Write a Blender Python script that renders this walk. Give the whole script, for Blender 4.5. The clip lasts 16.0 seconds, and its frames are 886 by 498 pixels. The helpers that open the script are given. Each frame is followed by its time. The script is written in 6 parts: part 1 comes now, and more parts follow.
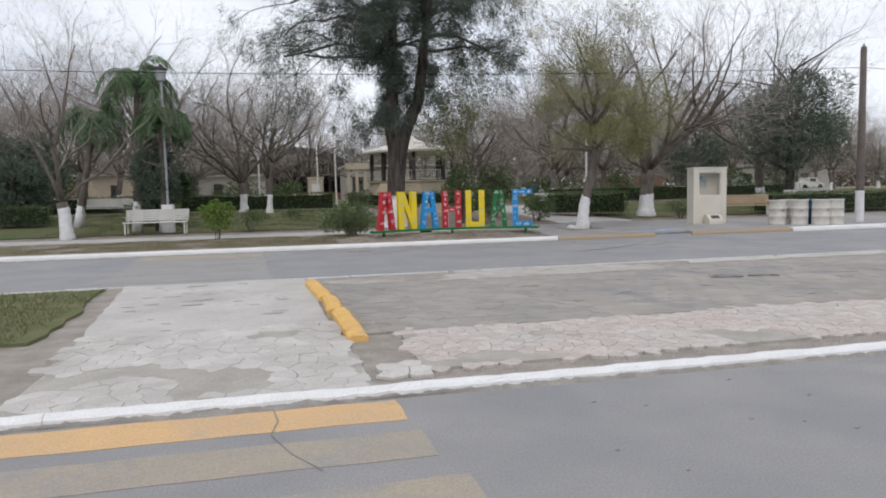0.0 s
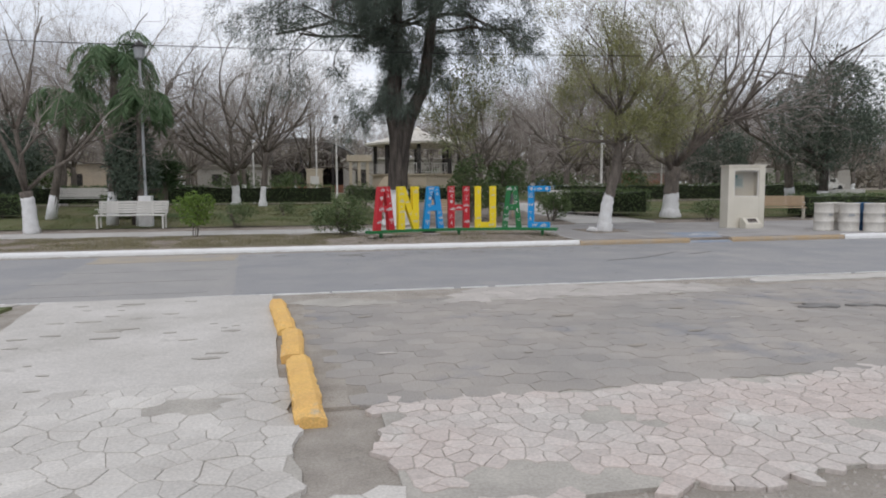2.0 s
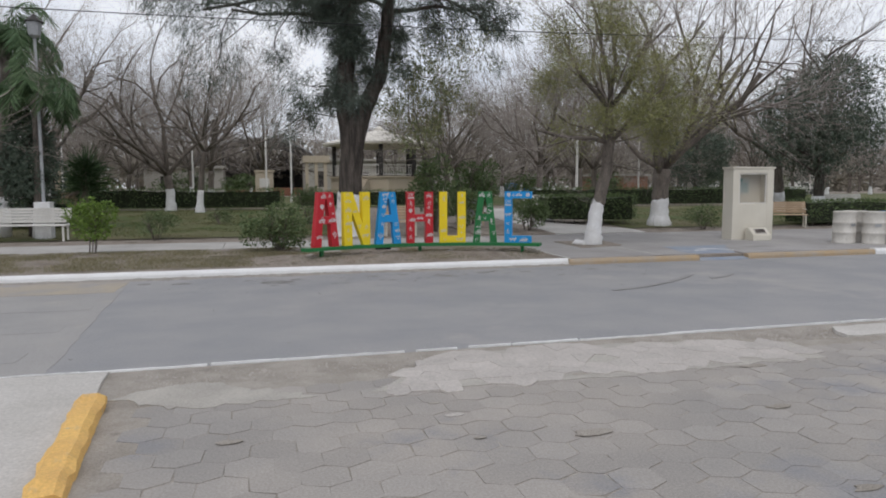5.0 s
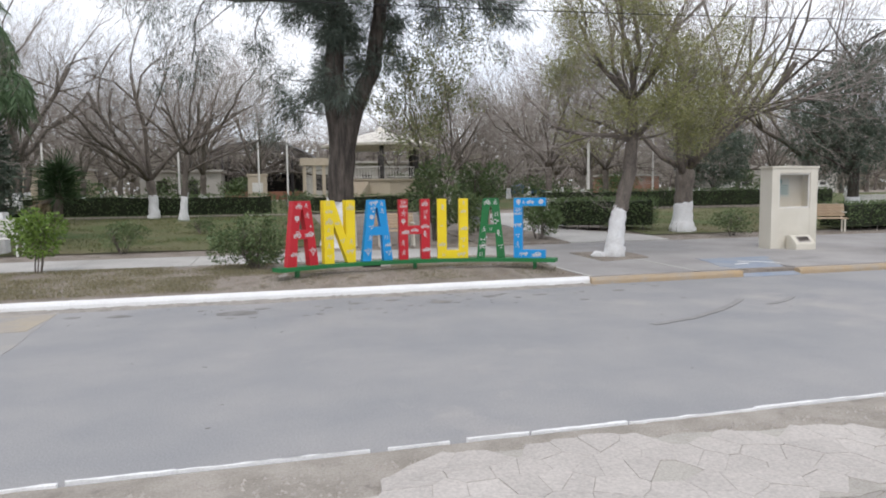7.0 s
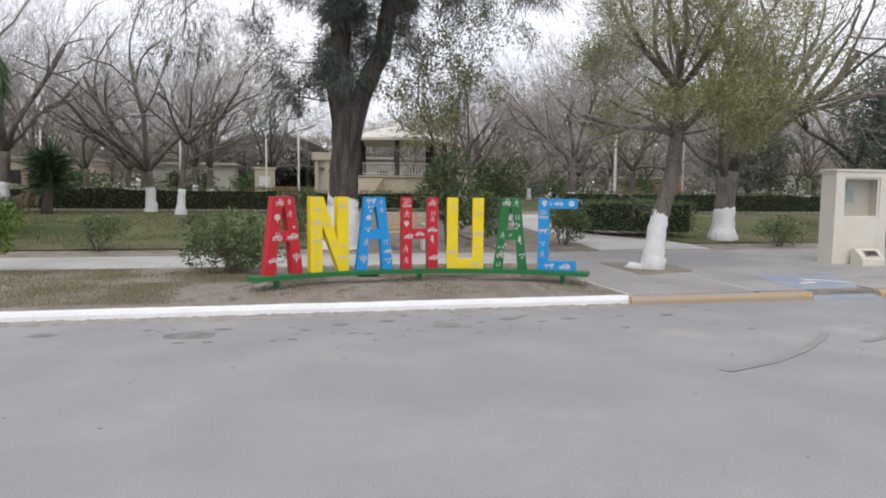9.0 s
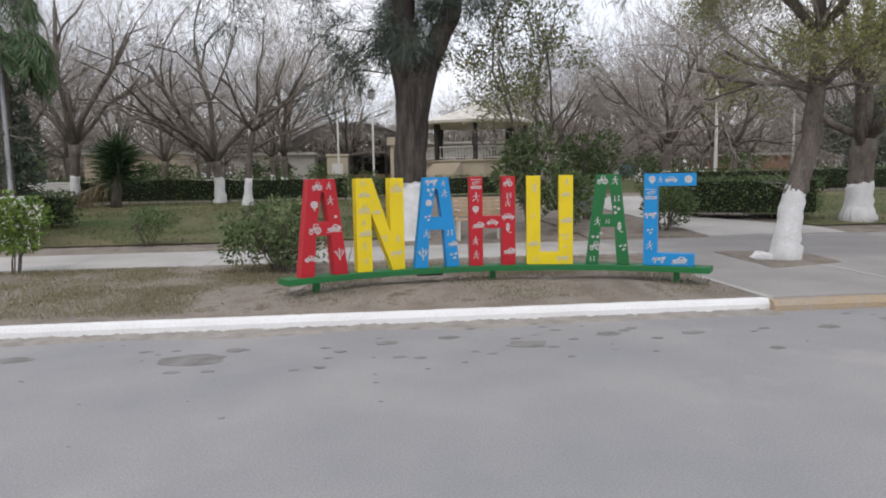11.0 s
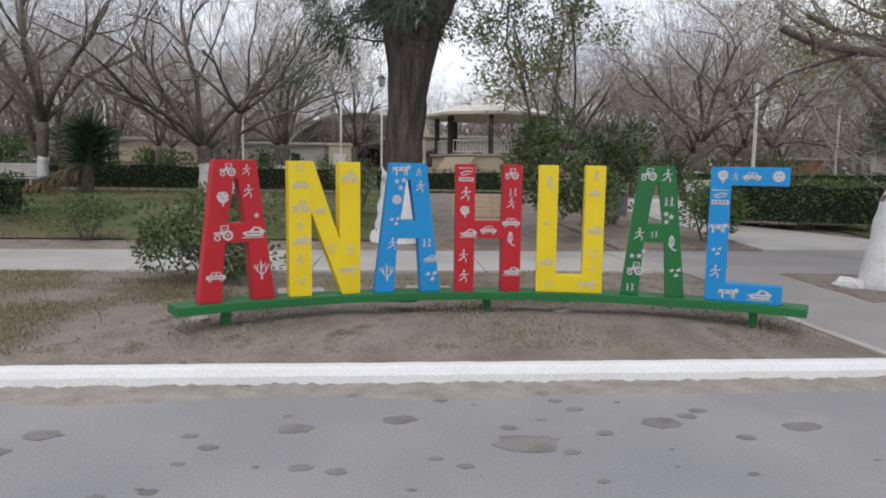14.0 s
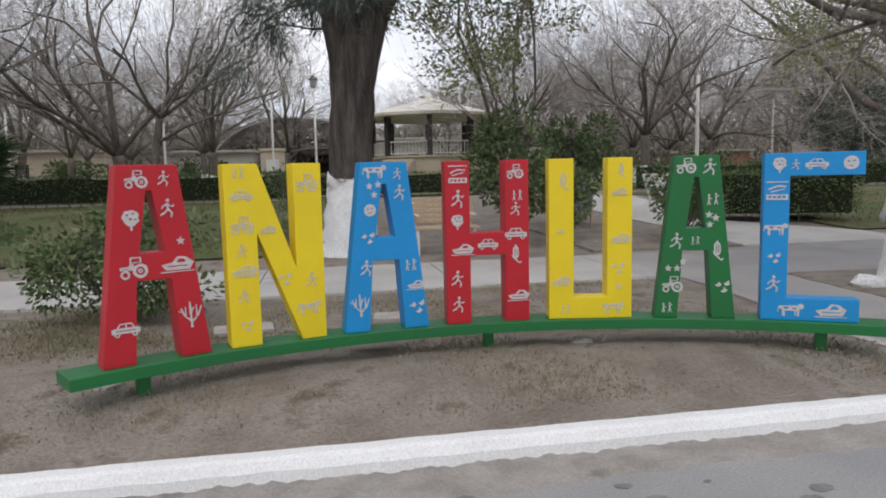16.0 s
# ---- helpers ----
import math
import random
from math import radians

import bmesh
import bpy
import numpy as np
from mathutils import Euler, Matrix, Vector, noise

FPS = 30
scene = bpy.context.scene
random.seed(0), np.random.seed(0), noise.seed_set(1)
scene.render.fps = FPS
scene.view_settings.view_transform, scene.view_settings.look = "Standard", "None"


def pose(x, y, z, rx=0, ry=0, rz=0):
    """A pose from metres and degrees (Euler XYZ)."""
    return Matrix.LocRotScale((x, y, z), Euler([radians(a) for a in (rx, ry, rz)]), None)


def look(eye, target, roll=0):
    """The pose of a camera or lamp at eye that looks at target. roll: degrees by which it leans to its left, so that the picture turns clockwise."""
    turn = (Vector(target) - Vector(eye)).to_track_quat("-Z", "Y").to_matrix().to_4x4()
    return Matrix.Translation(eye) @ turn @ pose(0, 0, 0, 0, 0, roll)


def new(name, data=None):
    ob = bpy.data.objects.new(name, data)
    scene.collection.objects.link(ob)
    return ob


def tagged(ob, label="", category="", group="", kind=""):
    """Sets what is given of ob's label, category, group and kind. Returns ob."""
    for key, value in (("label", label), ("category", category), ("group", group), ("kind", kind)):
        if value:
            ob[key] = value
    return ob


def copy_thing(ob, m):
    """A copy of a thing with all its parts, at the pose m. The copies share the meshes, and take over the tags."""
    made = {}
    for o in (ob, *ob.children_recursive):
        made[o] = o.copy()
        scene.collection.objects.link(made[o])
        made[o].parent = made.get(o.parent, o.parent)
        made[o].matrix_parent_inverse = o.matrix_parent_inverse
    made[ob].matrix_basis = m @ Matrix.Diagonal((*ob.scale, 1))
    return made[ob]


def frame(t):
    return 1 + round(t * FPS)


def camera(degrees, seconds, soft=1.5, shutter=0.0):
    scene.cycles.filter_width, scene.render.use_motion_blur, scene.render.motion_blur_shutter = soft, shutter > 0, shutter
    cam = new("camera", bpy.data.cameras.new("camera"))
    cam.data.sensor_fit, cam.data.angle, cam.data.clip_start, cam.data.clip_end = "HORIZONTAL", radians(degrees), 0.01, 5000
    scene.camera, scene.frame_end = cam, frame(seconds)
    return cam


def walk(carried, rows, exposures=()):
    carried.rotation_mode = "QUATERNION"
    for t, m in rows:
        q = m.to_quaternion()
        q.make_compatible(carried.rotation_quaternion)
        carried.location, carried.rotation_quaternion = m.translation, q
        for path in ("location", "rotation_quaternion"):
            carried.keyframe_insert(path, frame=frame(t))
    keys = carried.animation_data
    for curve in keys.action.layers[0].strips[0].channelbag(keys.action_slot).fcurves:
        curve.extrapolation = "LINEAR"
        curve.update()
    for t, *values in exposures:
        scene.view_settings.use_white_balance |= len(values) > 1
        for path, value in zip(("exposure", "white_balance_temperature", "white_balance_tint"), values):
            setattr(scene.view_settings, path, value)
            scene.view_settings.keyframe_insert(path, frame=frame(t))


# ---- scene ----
cam = camera(66.7, 16.0, soft=1.9)
PATH = [
    (0, (1.116, -0.599, 1.467), (1.277, 1.388, 1.304), -1.3),
    (0.5, (1.21, 0.016, 1.474), (1.39, 2.001, 1.315), -1.7),
    (1, (1.205, 0.631, 1.506), (1.362, 2.617, 1.335), -0.6),
    (1.5, (1.31, 1.252, 1.514), (1.432, 3.241, 1.337), -2.0),
    (2, (1.317, 1.876, 1.51), (1.463, 3.863, 1.33), -0.3),
    (2.5, (1.406, 2.497, 1.511), (1.643, 4.476, 1.336), -2.6),
    (3, (1.462, 3.2, 1.501), (1.672, 5.182, 1.337), 1.1),
    (3.5, (1.503, 3.806, 1.518), (1.747, 5.784, 1.35), -0.3),
    (3.7, (1.539, 4.039, 1.5), (1.786, 6.016, 1.326), -1.3),
    (5.8, (1.912, 6.201, 1.672), (2.167, 8.177, 1.5), 0.7),
    (6, (1.944, 6.449, 1.69), (2.252, 8.417, 1.514), -0.6),
    (6.5, (2.104, 7.022, 1.714), (2.371, 8.996, 1.54), -2.1),
    (7, (2.207, 7.514, 1.689), (2.431, 9.494, 1.52), -0.7),
    (7.5, (2.286, 8.01, 1.73), (2.52, 9.989, 1.558), -1.5),
    (8, (2.447, 8.532, 1.734), (2.665, 10.512, 1.562), -0.2),
    (8.5, (2.496, 9.068, 1.716), (2.735, 11.046, 1.543), -0.5),
    (9, (2.553, 9.516, 1.664), (2.725, 11.502, 1.492), 0.6),
    (9.5, (2.648, 10.017, 1.635), (2.812, 12.002, 1.46), 2.1),
    (10, (2.736, 10.51, 1.616), (2.857, 12.497, 1.417), 0.6),
    (10.2, (2.748, 10.747, 1.614), (2.745, 12.737, 1.412), 0.9),
    (12.3, (3.001, 12.694, 1.468), (2.904, 14.679, 1.239), -1.5),
    (12.5, (3.06, 12.882, 1.474), (2.998, 14.867, 1.243), 1.3),
    (13, (3.086, 13.361, 1.428), (2.934, 15.343, 1.207), 1.1),
    (13.5, (3.08, 13.777, 1.447), (2.976, 15.762, 1.23), -0.0),
    (14, (3.065, 14.136, 1.477), (2.944, 16.12, 1.253), 0.8),
    (14.5, (2.936, 14.513, 1.465), (2.914, 16.5, 1.238), -0.5),
    (15, (2.846, 14.832, 1.457), (2.762, 16.817, 1.23), -1.6),
    (15.5, (2.749, 15.149, 1.463), (2.641, 17.135, 1.248), 0.3),
    (16, (2.63, 15.478, 1.462), (2.698, 17.465, 1.245), -1.3),
]
TURN = pose(0, 0, 0, 0, 0, -8.2)
walk(cam, [(t, TURN @ look(eye, target, roll)) for t, eye, target, roll in PATH],
     [(0, -0.02, 6530, 11.5), (0.5, -0.05, 6530, 11.5), (1, -0.16, 6530, 11.5), (1.5, -0.22, 6530, 11.5), (2, -0.07, 6530, 11.5), (2.5, -0.1, 6530, 11.5), (3, 0.11, 6530, 11.5), (3.5, 0.05, 6530, 11.5), (6, -0.21, 6530, 11.5), (6.5, -0.07, 6530, 11.5), (7, 0.37, 6530, 11.5), (7.5, 0.36, 6530, 11.5), (8, 0.31, 6530, 11.5), (8.5, 0.36, 6530, 11.5), (9, 0.35, 6630, 12.5), (9.5, 0.5, 6630, 12.5), (10, 0.27, 6630, 12.5), (12.5, 0.19, 6600, 12.5), (13, 0.18, 6600, 12.5), (13.5, 0.18, 6600, 12.5), (14, 0.12, 6600, 12.5), (14.5, 0.09, 6600, 12.5), (15, 0.06, 6600, 12.5), (15.5, 0.06, 6600, 12.5), (16, 0.05, 6600, 12.5)])

# ---- light ----
world = bpy.data.worlds.new("overcast_sky")
scene.world = world
world.use_nodes = True
wn, wl = world.node_tree.nodes, world.node_tree.links
wn.clear()
sky = wn.new("ShaderNodeTexSky")
sky.sky_type, sky.sun_disc = "NISHITA", False
sky.sun_elevation, sky.sun_rotation = radians(48), radians(200)
wco = wn.new("ShaderNodeTexCoord")
wmap = wn.new("ShaderNodeMapping")
wmap.inputs["Scale"].default_value = (1.0, 1.0, 2.6)
wnoise = wn.new("ShaderNodeTexNoise")
wnoise.inputs["Scale"].default_value, wnoise.inputs["Detail"].default_value = 3.2, 6
wramp = wn.new("ShaderNodeValToRGB")
wramp.color_ramp.elements[0].position, wramp.color_ramp.elements[1].position = 0.36, 0.62
wramp.color_ramp.elements[0].color = (6.8, 7.35, 8.25, 1)
wramp.color_ramp.elements[1].color = (9.1, 9.4, 9.9, 1)
wmix = wn.new("ShaderNodeMix")
wmix.data_type = "RGBA"
wmix.inputs["Factor"].default_value = 0.9
wback, wout = wn.new("ShaderNodeBackground"), wn.new("ShaderNodeOutputWorld")
wback.inputs["Strength"].default_value = 0.115
wl.new(wco.outputs["Generated"], wmap.inputs["Vector"])
wl.new(wmap.outputs["Vector"], wnoise.inputs["Vector"])
wl.new(wnoise.outputs["Fac"], wramp.inputs["Fac"])
wl.new(sky.outputs["Color"], wmix.inputs["A"])
wl.new(wramp.outputs["Color"], wmix.inputs["B"])
wl.new(wmix.outputs["Result"], wback.inputs["Color"])
wl.new(wback.outputs["Background"], wout.inputs["Surface"])
sun = new("sun", bpy.data.lights.new("sun", "SUN"))
sun.data.energy, sun.data.angle, sun.data.color = 0.7, radians(25), (1.0, 0.97, 0.94)
sun.matrix_world = look((0, 0, 30), (8, 20, 0))


# ---- materials ----
def mat(name, c1, c2, scale=2.0, fine=40.0, rough=0.85, bump=0.3, c3=None, stain=0.0, stain_scale=0.7, metallic=0.0,
        vary=0.0, local=False, island=0.0, dist=0.01, grainy=1.0, stretch=1.0):
    m = bpy.data.materials.new(name)
    m.use_nodes = True
    n, l = m.node_tree.nodes, m.node_tree.links
    b = n["Principled BSDF"]
    b.inputs["Roughness"].default_value, b.inputs["Metallic"].default_value = rough, metallic
    b.inputs["Specular IOR Level"].default_value = 0.3
    if local:
        vec = n.new("ShaderNodeTexCoord").outputs["Object"]
    else:
        vec = n.new("ShaderNodeNewGeometry").outputs["Position"]

    if stretch != 1.0:
        mp = n.new("ShaderNodeMapping")
        mp.inputs["Scale"].default_value = (1.0, 1.0, stretch)
        l.new(vec, mp.inputs["Vector"])
        vec = mp.outputs["Vector"]

    def nz(s, detail, rough_=0.55):
        t = n.new("ShaderNodeTexNoise")
        t.inputs["Scale"].default_value, t.inputs["Detail"].default_value, t.inputs["Roughness"].default_value = s, detail, rough_
        l.new(vec, t.inputs["Vector"])
        return t.outputs["Fac"]

    def mix(f, a, c, mode="MIX"):
        t = n.new("ShaderNodeMix")
        t.data_type, t.blend_type = "RGBA", mode
        if isinstance(f, float):
            t.inputs["Factor"].default_value = f
        else:
            l.new(f, t.inputs["Factor"])
        for s, v in (("A", a), ("B", c)):
            if isinstance(v, tuple):
                t.inputs[s].default_value = (*v, 1)
            else:
                l.new(v, t.inputs[s])
        return t.outputs["Result"]

    def band(f, lo, hi, to0=0.0, to1=1.0):
        t = n.new("ShaderNodeMapRange")
        for k, v in (("From Min", lo), ("From Max", hi), ("To Min", to0), ("To Max", to1)):
            t.inputs[k].default_value = v
        l.new(f, t.inputs["Value"])
        return t.outputs["Result"]

    grain = nz(fine, 5)
    col = mix(band(nz(scale, 5), 0.35, 0.65), c1, c2)
    if c3:
        col = mix(band(nz(stain_scale, 7, 0.65), 0.62 - stain, 0.72 - stain), col, c3)
    gr = n.new("ShaderNodeCombineColor")
    g = band(grain, 0.3, 0.7, 1 - 0.18 * grainy, 1 + 0.12 * grainy)
    for k in ("Red", "Green", "Blue"):
        l.new(g, gr.inputs[k])
    col = mix(1.0, col, gr.outputs["Color"], "MULTIPLY")
    if vary or island:
        src = n.new("ShaderNodeObjectInfo").outputs["Random"] if vary else n.new("ShaderNodeNewGeometry").outputs["Random Per Island"]
        a = vary or island
        vr = n.new("ShaderNodeCombineColor")
        v = band(src, 0, 1, 1 - a, 1 + a)
        for k in ("Red", "Green", "Blue"):
            l.new(v, vr.inputs[k])
        col = mix(1.0, col, vr.outputs["Color"], "MULTIPLY")
    l.new(col, b.inputs["Base Color"])
    if bump:
        bp = n.new("ShaderNodeBump")
        bp.inputs["Strength"].default_value, bp.inputs["Distance"].default_value = bump, dist
        l.new(grain, bp.inputs["Height"])
        l.new(bp.outputs["Normal"], b.inputs["Normal"])
    return m


def leafy(name, c1, c2, rough=0.55):
    """Leaves: each one its own shade, a little light through them."""
    m = bpy.data.materials.new(name)
    m.use_nodes = True
    n, l = m.node_tree.nodes, m.node_tree.links
    b = n["Principled BSDF"]
    geo = n.new("ShaderNodeNewGeometry")
    t = n.new("ShaderNodeMix")
    t.data_type = "RGBA"
    t.inputs["A"].default_value, t.inputs["B"].default_value = (*c1, 1), (*c2, 1)
    l.new(geo.outputs["Random Per Island"], t.inputs["Factor"])
    l.new(t.outputs["Result"], b.inputs["Base Color"])
    b.inputs["Roughness"].default_value = rough
    b.inputs["Specular IOR Level"].default_value = 0.25
    return m


ASPHALT = mat("asphalt", (0.27, 0.265, 0.265), (0.325, 0.315, 0.31), 0.9, 70, 0.8, 0.5, (0.36, 0.345, 0.33), 0.02, 0.4)
ASPHALT_FAR = mat("asphalt_blueish", (0.275, 0.275, 0.28), (0.33, 0.32, 0.315), 0.8, 70, 0.78, 0.5, (0.375, 0.352, 0.338), 0.05, 0.3)
OIL = mat("oil_stain", (0.17, 0.16, 0.15), (0.245, 0.235, 0.225), 6, 90, 0.6, 0.2)
SKID = mat("skid_rubber", (0.245, 0.238, 0.232), (0.295, 0.285, 0.275), 6, 90, 0.7, 0.2)
CONCRETE = mat("pale_concrete", (0.46, 0.435, 0.40), (0.57, 0.54, 0.505), 0.9, 55, 0.9, 0.45, (0.36, 0.335, 0.30), 0.01, 1.6)
CONCRETE_CELL = mat("cracked_concrete", (0.48, 0.45, 0.415), (0.60, 0.57, 0.53), 1.2, 55, 0.9, 0.45, (0.40, 0.37, 0.33), 0.0, 1.6, vary=0.08)
WORN = mat("worn_underlayer", (0.36, 0.335, 0.30), (0.46, 0.43, 0.385), 2.0, 70, 0.95, 0.6)
PINK = mat("pinkish_concrete", (0.53, 0.49, 0.455), (0.54, 0.465, 0.425), 1.0, 50, 0.9, 0.6, (0.57, 0.53, 0.49), 0.06, 1.3, vary=0.1)
PINK_FAR = mat("pinkish_concrete_far", (0.53, 0.49, 0.455), (0.54, 0.465, 0.425), 1.0, 50, 0.9, 0.6, (0.57, 0.53, 0.49), 0.06, 1.3, island=0.1)
PAVER = mat("grey_paver", (0.31, 0.29, 0.27), (0.385, 0.35, 0.315), 0.8, 70, 0.88, 0.5, (0.265, 0.26, 0.265), 0.05, 0.6, vary=0.07)
PAVER_FAR = mat("grey_paver_far", (0.31, 0.29, 0.27), (0.385, 0.35, 0.315), 0.8, 70, 0.88, 0.5, (0.265, 0.26, 0.265), 0.05, 0.6, island=0.07)
DIRT = mat("dry_dirt", (0.255, 0.212, 0.175), (0.40, 0.35, 0.30), 1.9, 38, 0.95, 1.0, (0.185, 0.155, 0.115), 0.06, 1.9, dist=0.05)
GRAVEL = mat("gravelly_dirt", (0.32, 0.287, 0.247), (0.42, 0.38, 0.335), 3.0, 70, 0.95, 0.9, (0.24, 0.215, 0.19), 0.02, 2.0, dist=0.02)
LAWN = mat("winter_lawn", (0.10, 0.13, 0.045), (0.175, 0.155, 0.085), 0.35, 60, 0.95, 0.8, (0.075, 0.115, 0.035), 0.07, 0.22, dist=0.03)
GRASS_M = mat("median_grass", (0.13, 0.155, 0.065), (0.21, 0.195, 0.10), 1.2, 70, 0.95, 0.8, dist=0.03)
SIDEWALK = mat("sidewalk_concrete", (0.42, 0.40, 0.375), (0.52, 0.50, 0.47), 0.8, 60, 0.9, 0.25, (0.34, 0.32, 0.30), 0.0, 0.6, vary=0.05)
PLAZA = mat("plaza_concrete", (0.30, 0.285, 0.275), (0.38, 0.36, 0.345), 0.6, 60, 0.85, 0.25, (0.26, 0.25, 0.24), 0.02, 0.5)
WHITEWASH = mat("white_kerb_paint", (0.82, 0.82, 0.81), (0.76, 0.75, 0.74), 2.5, 80, 0.8, 0.4, (0.52, 0.49, 0.45), -0.06, 7.0, grainy=0.8)
GUTTER = mat("gutter_sand", (0.27, 0.245, 0.22), (0.37, 0.34, 0.305), 5, 70, 0.95, 0.8, (0.22, 0.2, 0.175), 0.03, 4.0)
PATCH = mat("pale_cracked_concrete", (0.43, 0.395, 0.365), (0.50, 0.46, 0.425), 1.4, 50, 0.9, 0.5, (0.40, 0.37, 0.34), 0.02, 2.0, vary=0.05)
ORANGE = mat("faded_orange_paint", (0.43, 0.31, 0.18), (0.38, 0.32, 0.25), 2.0, 60, 0.85, 0.4, (0.34, 0.32, 0.29), 0.05, 2.0)
YELLOW_KERB = mat("yellow_kerb_paint", (0.80, 0.50, 0.16), (0.71, 0.43, 0.15), 3.0, 60, 0.8, 0.7, (0.52, 0.41, 0.28), 0.02, 5.0)
YELLOW_ROAD = mat("yellow_road_paint", (0.70, 0.45, 0.22), (0.60, 0.41, 0.24), 1.5, 80, 0.8, 0.3, (0.42, 0.36, 0.29), 0.03, 1.6)
YELLOW_WORN = mat("worn_road_paint", (0.41, 0.35, 0.27), (0.35, 0.315, 0.275), 1.6, 80, 0.8, 0.3, (0.32, 0.305, 0.29), 0.08, 1.2)
BLUE_WORN = mat("faded_blue_paint", (0.25, 0.295, 0.37), (0.33, 0.345, 0.37), 2.2, 60, 0.85, 0.3, (0.34, 0.33, 0.33), 0.02, 3.0)
BARK = mat("grey_brown_bark", (0.12, 0.102, 0.088), (0.205, 0.175, 0.15), 7, 40, 0.95, 0.9, local=True, dist=0.03, grainy=1.6, stretch=0.3)
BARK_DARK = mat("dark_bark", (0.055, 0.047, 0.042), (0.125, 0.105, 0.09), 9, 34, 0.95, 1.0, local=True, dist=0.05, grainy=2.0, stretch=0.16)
TWIG = mat("bare_twigs", (0.27, 0.235, 0.21), (0.36, 0.32, 0.29), 3, 30, 0.95, 0.0, local=True)
LIME = mat("whitewashed_bark", (0.78, 0.78, 0.78), (0.68, 0.67, 0.66), 5, 40, 0.85, 0.7, (0.38, 0.35, 0.32), -0.05, 6.0, local=True, dist=0.02)
WHITE_PAINT = mat("white_paint", (0.72, 0.70, 0.66), (0.64, 0.62, 0.58), 3, 60, 0.6, 0.15, (0.45, 0.42, 0.38), -0.06, 4.0, local=True)
CREAM = mat("cream_render", (0.70, 0.66, 0.57), (0.64, 0.60, 0.51), 1.5, 60, 0.85, 0.2, (0.48, 0.44, 0.37), -0.04, 1.6, local=True)
CREAM_FAR = mat("cream_building", (0.54, 0.46, 0.35), (0.48, 0.41, 0.32), 0.6, 20, 0.9, 0.1, local=True)
WHITE_FAR = mat("white_building", (0.50, 0.47, 0.42), (0.42, 0.40, 0.36), 0.6, 20, 0.9, 0.1, local=True)
ROOF_WHITE = mat("pale_metal_roof", (0.72, 0.68, 0.60), (0.64, 0.60, 0.53), 1.2, 20, 0.6, 0.1, local=True)
DARK_STEEL = mat("dark_steel", (0.03, 0.028, 0.028), (0.05, 0.045, 0.042), 3, 30, 0.6, 0.1, local=True)
BRICK_RED = mat("brick_red", (0.36, 0.17, 0.11), (0.30, 0.15, 0.10), 3, 30, 0.9, 0.2, local=True)
RED = mat("red_gloss_paint", (0.50, 0.020, 0.030), (0.45, 0.018, 0.028), 3, 90, 0.42, 0.02, local=True, grainy=0.15)
YELLOW = mat("yellow_gloss_paint", (0.82, 0.62, 0.02), (0.76, 0.57, 0.02), 3, 90, 0.42, 0.02, local=True, grainy=0.15)
BLUE = mat("blue_gloss_paint", (0.012, 0.27, 0.62), (0.012, 0.25, 0.56), 3, 90, 0.42, 0.02, local=True, grainy=0.15)
GREEN = mat("green_gloss_paint", (0.015, 0.16, 0.045), (0.02, 0.14, 0.045), 3, 90, 0.45, 0.02, local=True, grainy=0.2)
SILVER = mat("silver_sticker", (0.60, 0.57, 0.56), (0.50, 0.48, 0.47), 25, 120, 0.5, 0.05, local=True)
SILVER_Y = mat("worn_sticker", (0.62, 0.55, 0.36), (0.55, 0.50, 0.36), 25, 120, 0.5, 0.05, local=True)
WOOD = mat("pale_wood_slats", (0.55, 0.42, 0.29), (0.48, 0.36, 0.25), 4, 30, 0.8, 0.3, local=True)
STEEL = mat("galvanised_steel", (0.42, 0.43, 0.44), (0.34, 0.35, 0.36), 3, 40, 0.5, 0.1, metallic=0.4, local=True)
POLE_WOOD = mat("weathered_pole", (0.17, 0.14, 0.12), (0.12, 0.10, 0.09), 3, 20, 0.95, 0.5, local=True)
BARREL = mat("white_barrel_paint", (0.66, 0.63, 0.58), (0.56, 0.53, 0.48), 3, 40, 0.7, 0.2, (0.36, 0.32, 0.28), -0.02, 4.0, local=True)
BARREL_BLUE = mat("blue_barrel_paint", (0.05, 0.13, 0.27), (0.06, 0.15, 0.30), 3, 40, 0.6, 0.2, local=True)
STONE = mat("grey_stone", (0.36, 0.33, 0.30), (0.46, 0.42, 0.38), 5, 50, 0.9, 0.5, local=True)
PAPER = mat("faded_notice", (0.60, 0.62, 0.58), (0.55, 0.57, 0.52), 5, 50, 0.8, 0.0, local=True)
TEAL = mat("teal_print", (0.10, 0.28, 0.27), (0.14, 0.33, 0.31), 5, 50, 0.7, 0.0, local=True)
BLACK = mat("black_rubber", (0.02, 0.02, 0.02), (0.03, 0.03, 0.03), 5, 50, 0.7, 0.0, local=True)
L_OLIVE = leafy("olive_leaves", (0.19, 0.205, 0.075), (0.34, 0.33, 0.15))
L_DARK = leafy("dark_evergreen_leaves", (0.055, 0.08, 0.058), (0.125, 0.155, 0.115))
L_HEDGE = leafy("hedge_leaves", (0.065, 0.105, 0.038), (0.145, 0.195, 0.08))
L_SHRUB = leafy("shrub_leaves", (0.07, 0.115, 0.045), (0.17, 0.21, 0.095))
L_LIME = leafy("light_green_leaves", (0.10, 0.17, 0.03), (0.19, 0.28, 0.06))
L_SLENDER = leafy("slender_tree_leaves", (0.11, 0.145, 0.055), (0.28, 0.27, 0.14))
L_NEEDLE = leafy("casuarina_needles", (0.055, 0.075, 0.062), (0.12, 0.145, 0.115))
L_PALM = leafy("palm_leaflets", (0.07, 0.13, 0.06), (0.15, 0.22, 0.11))
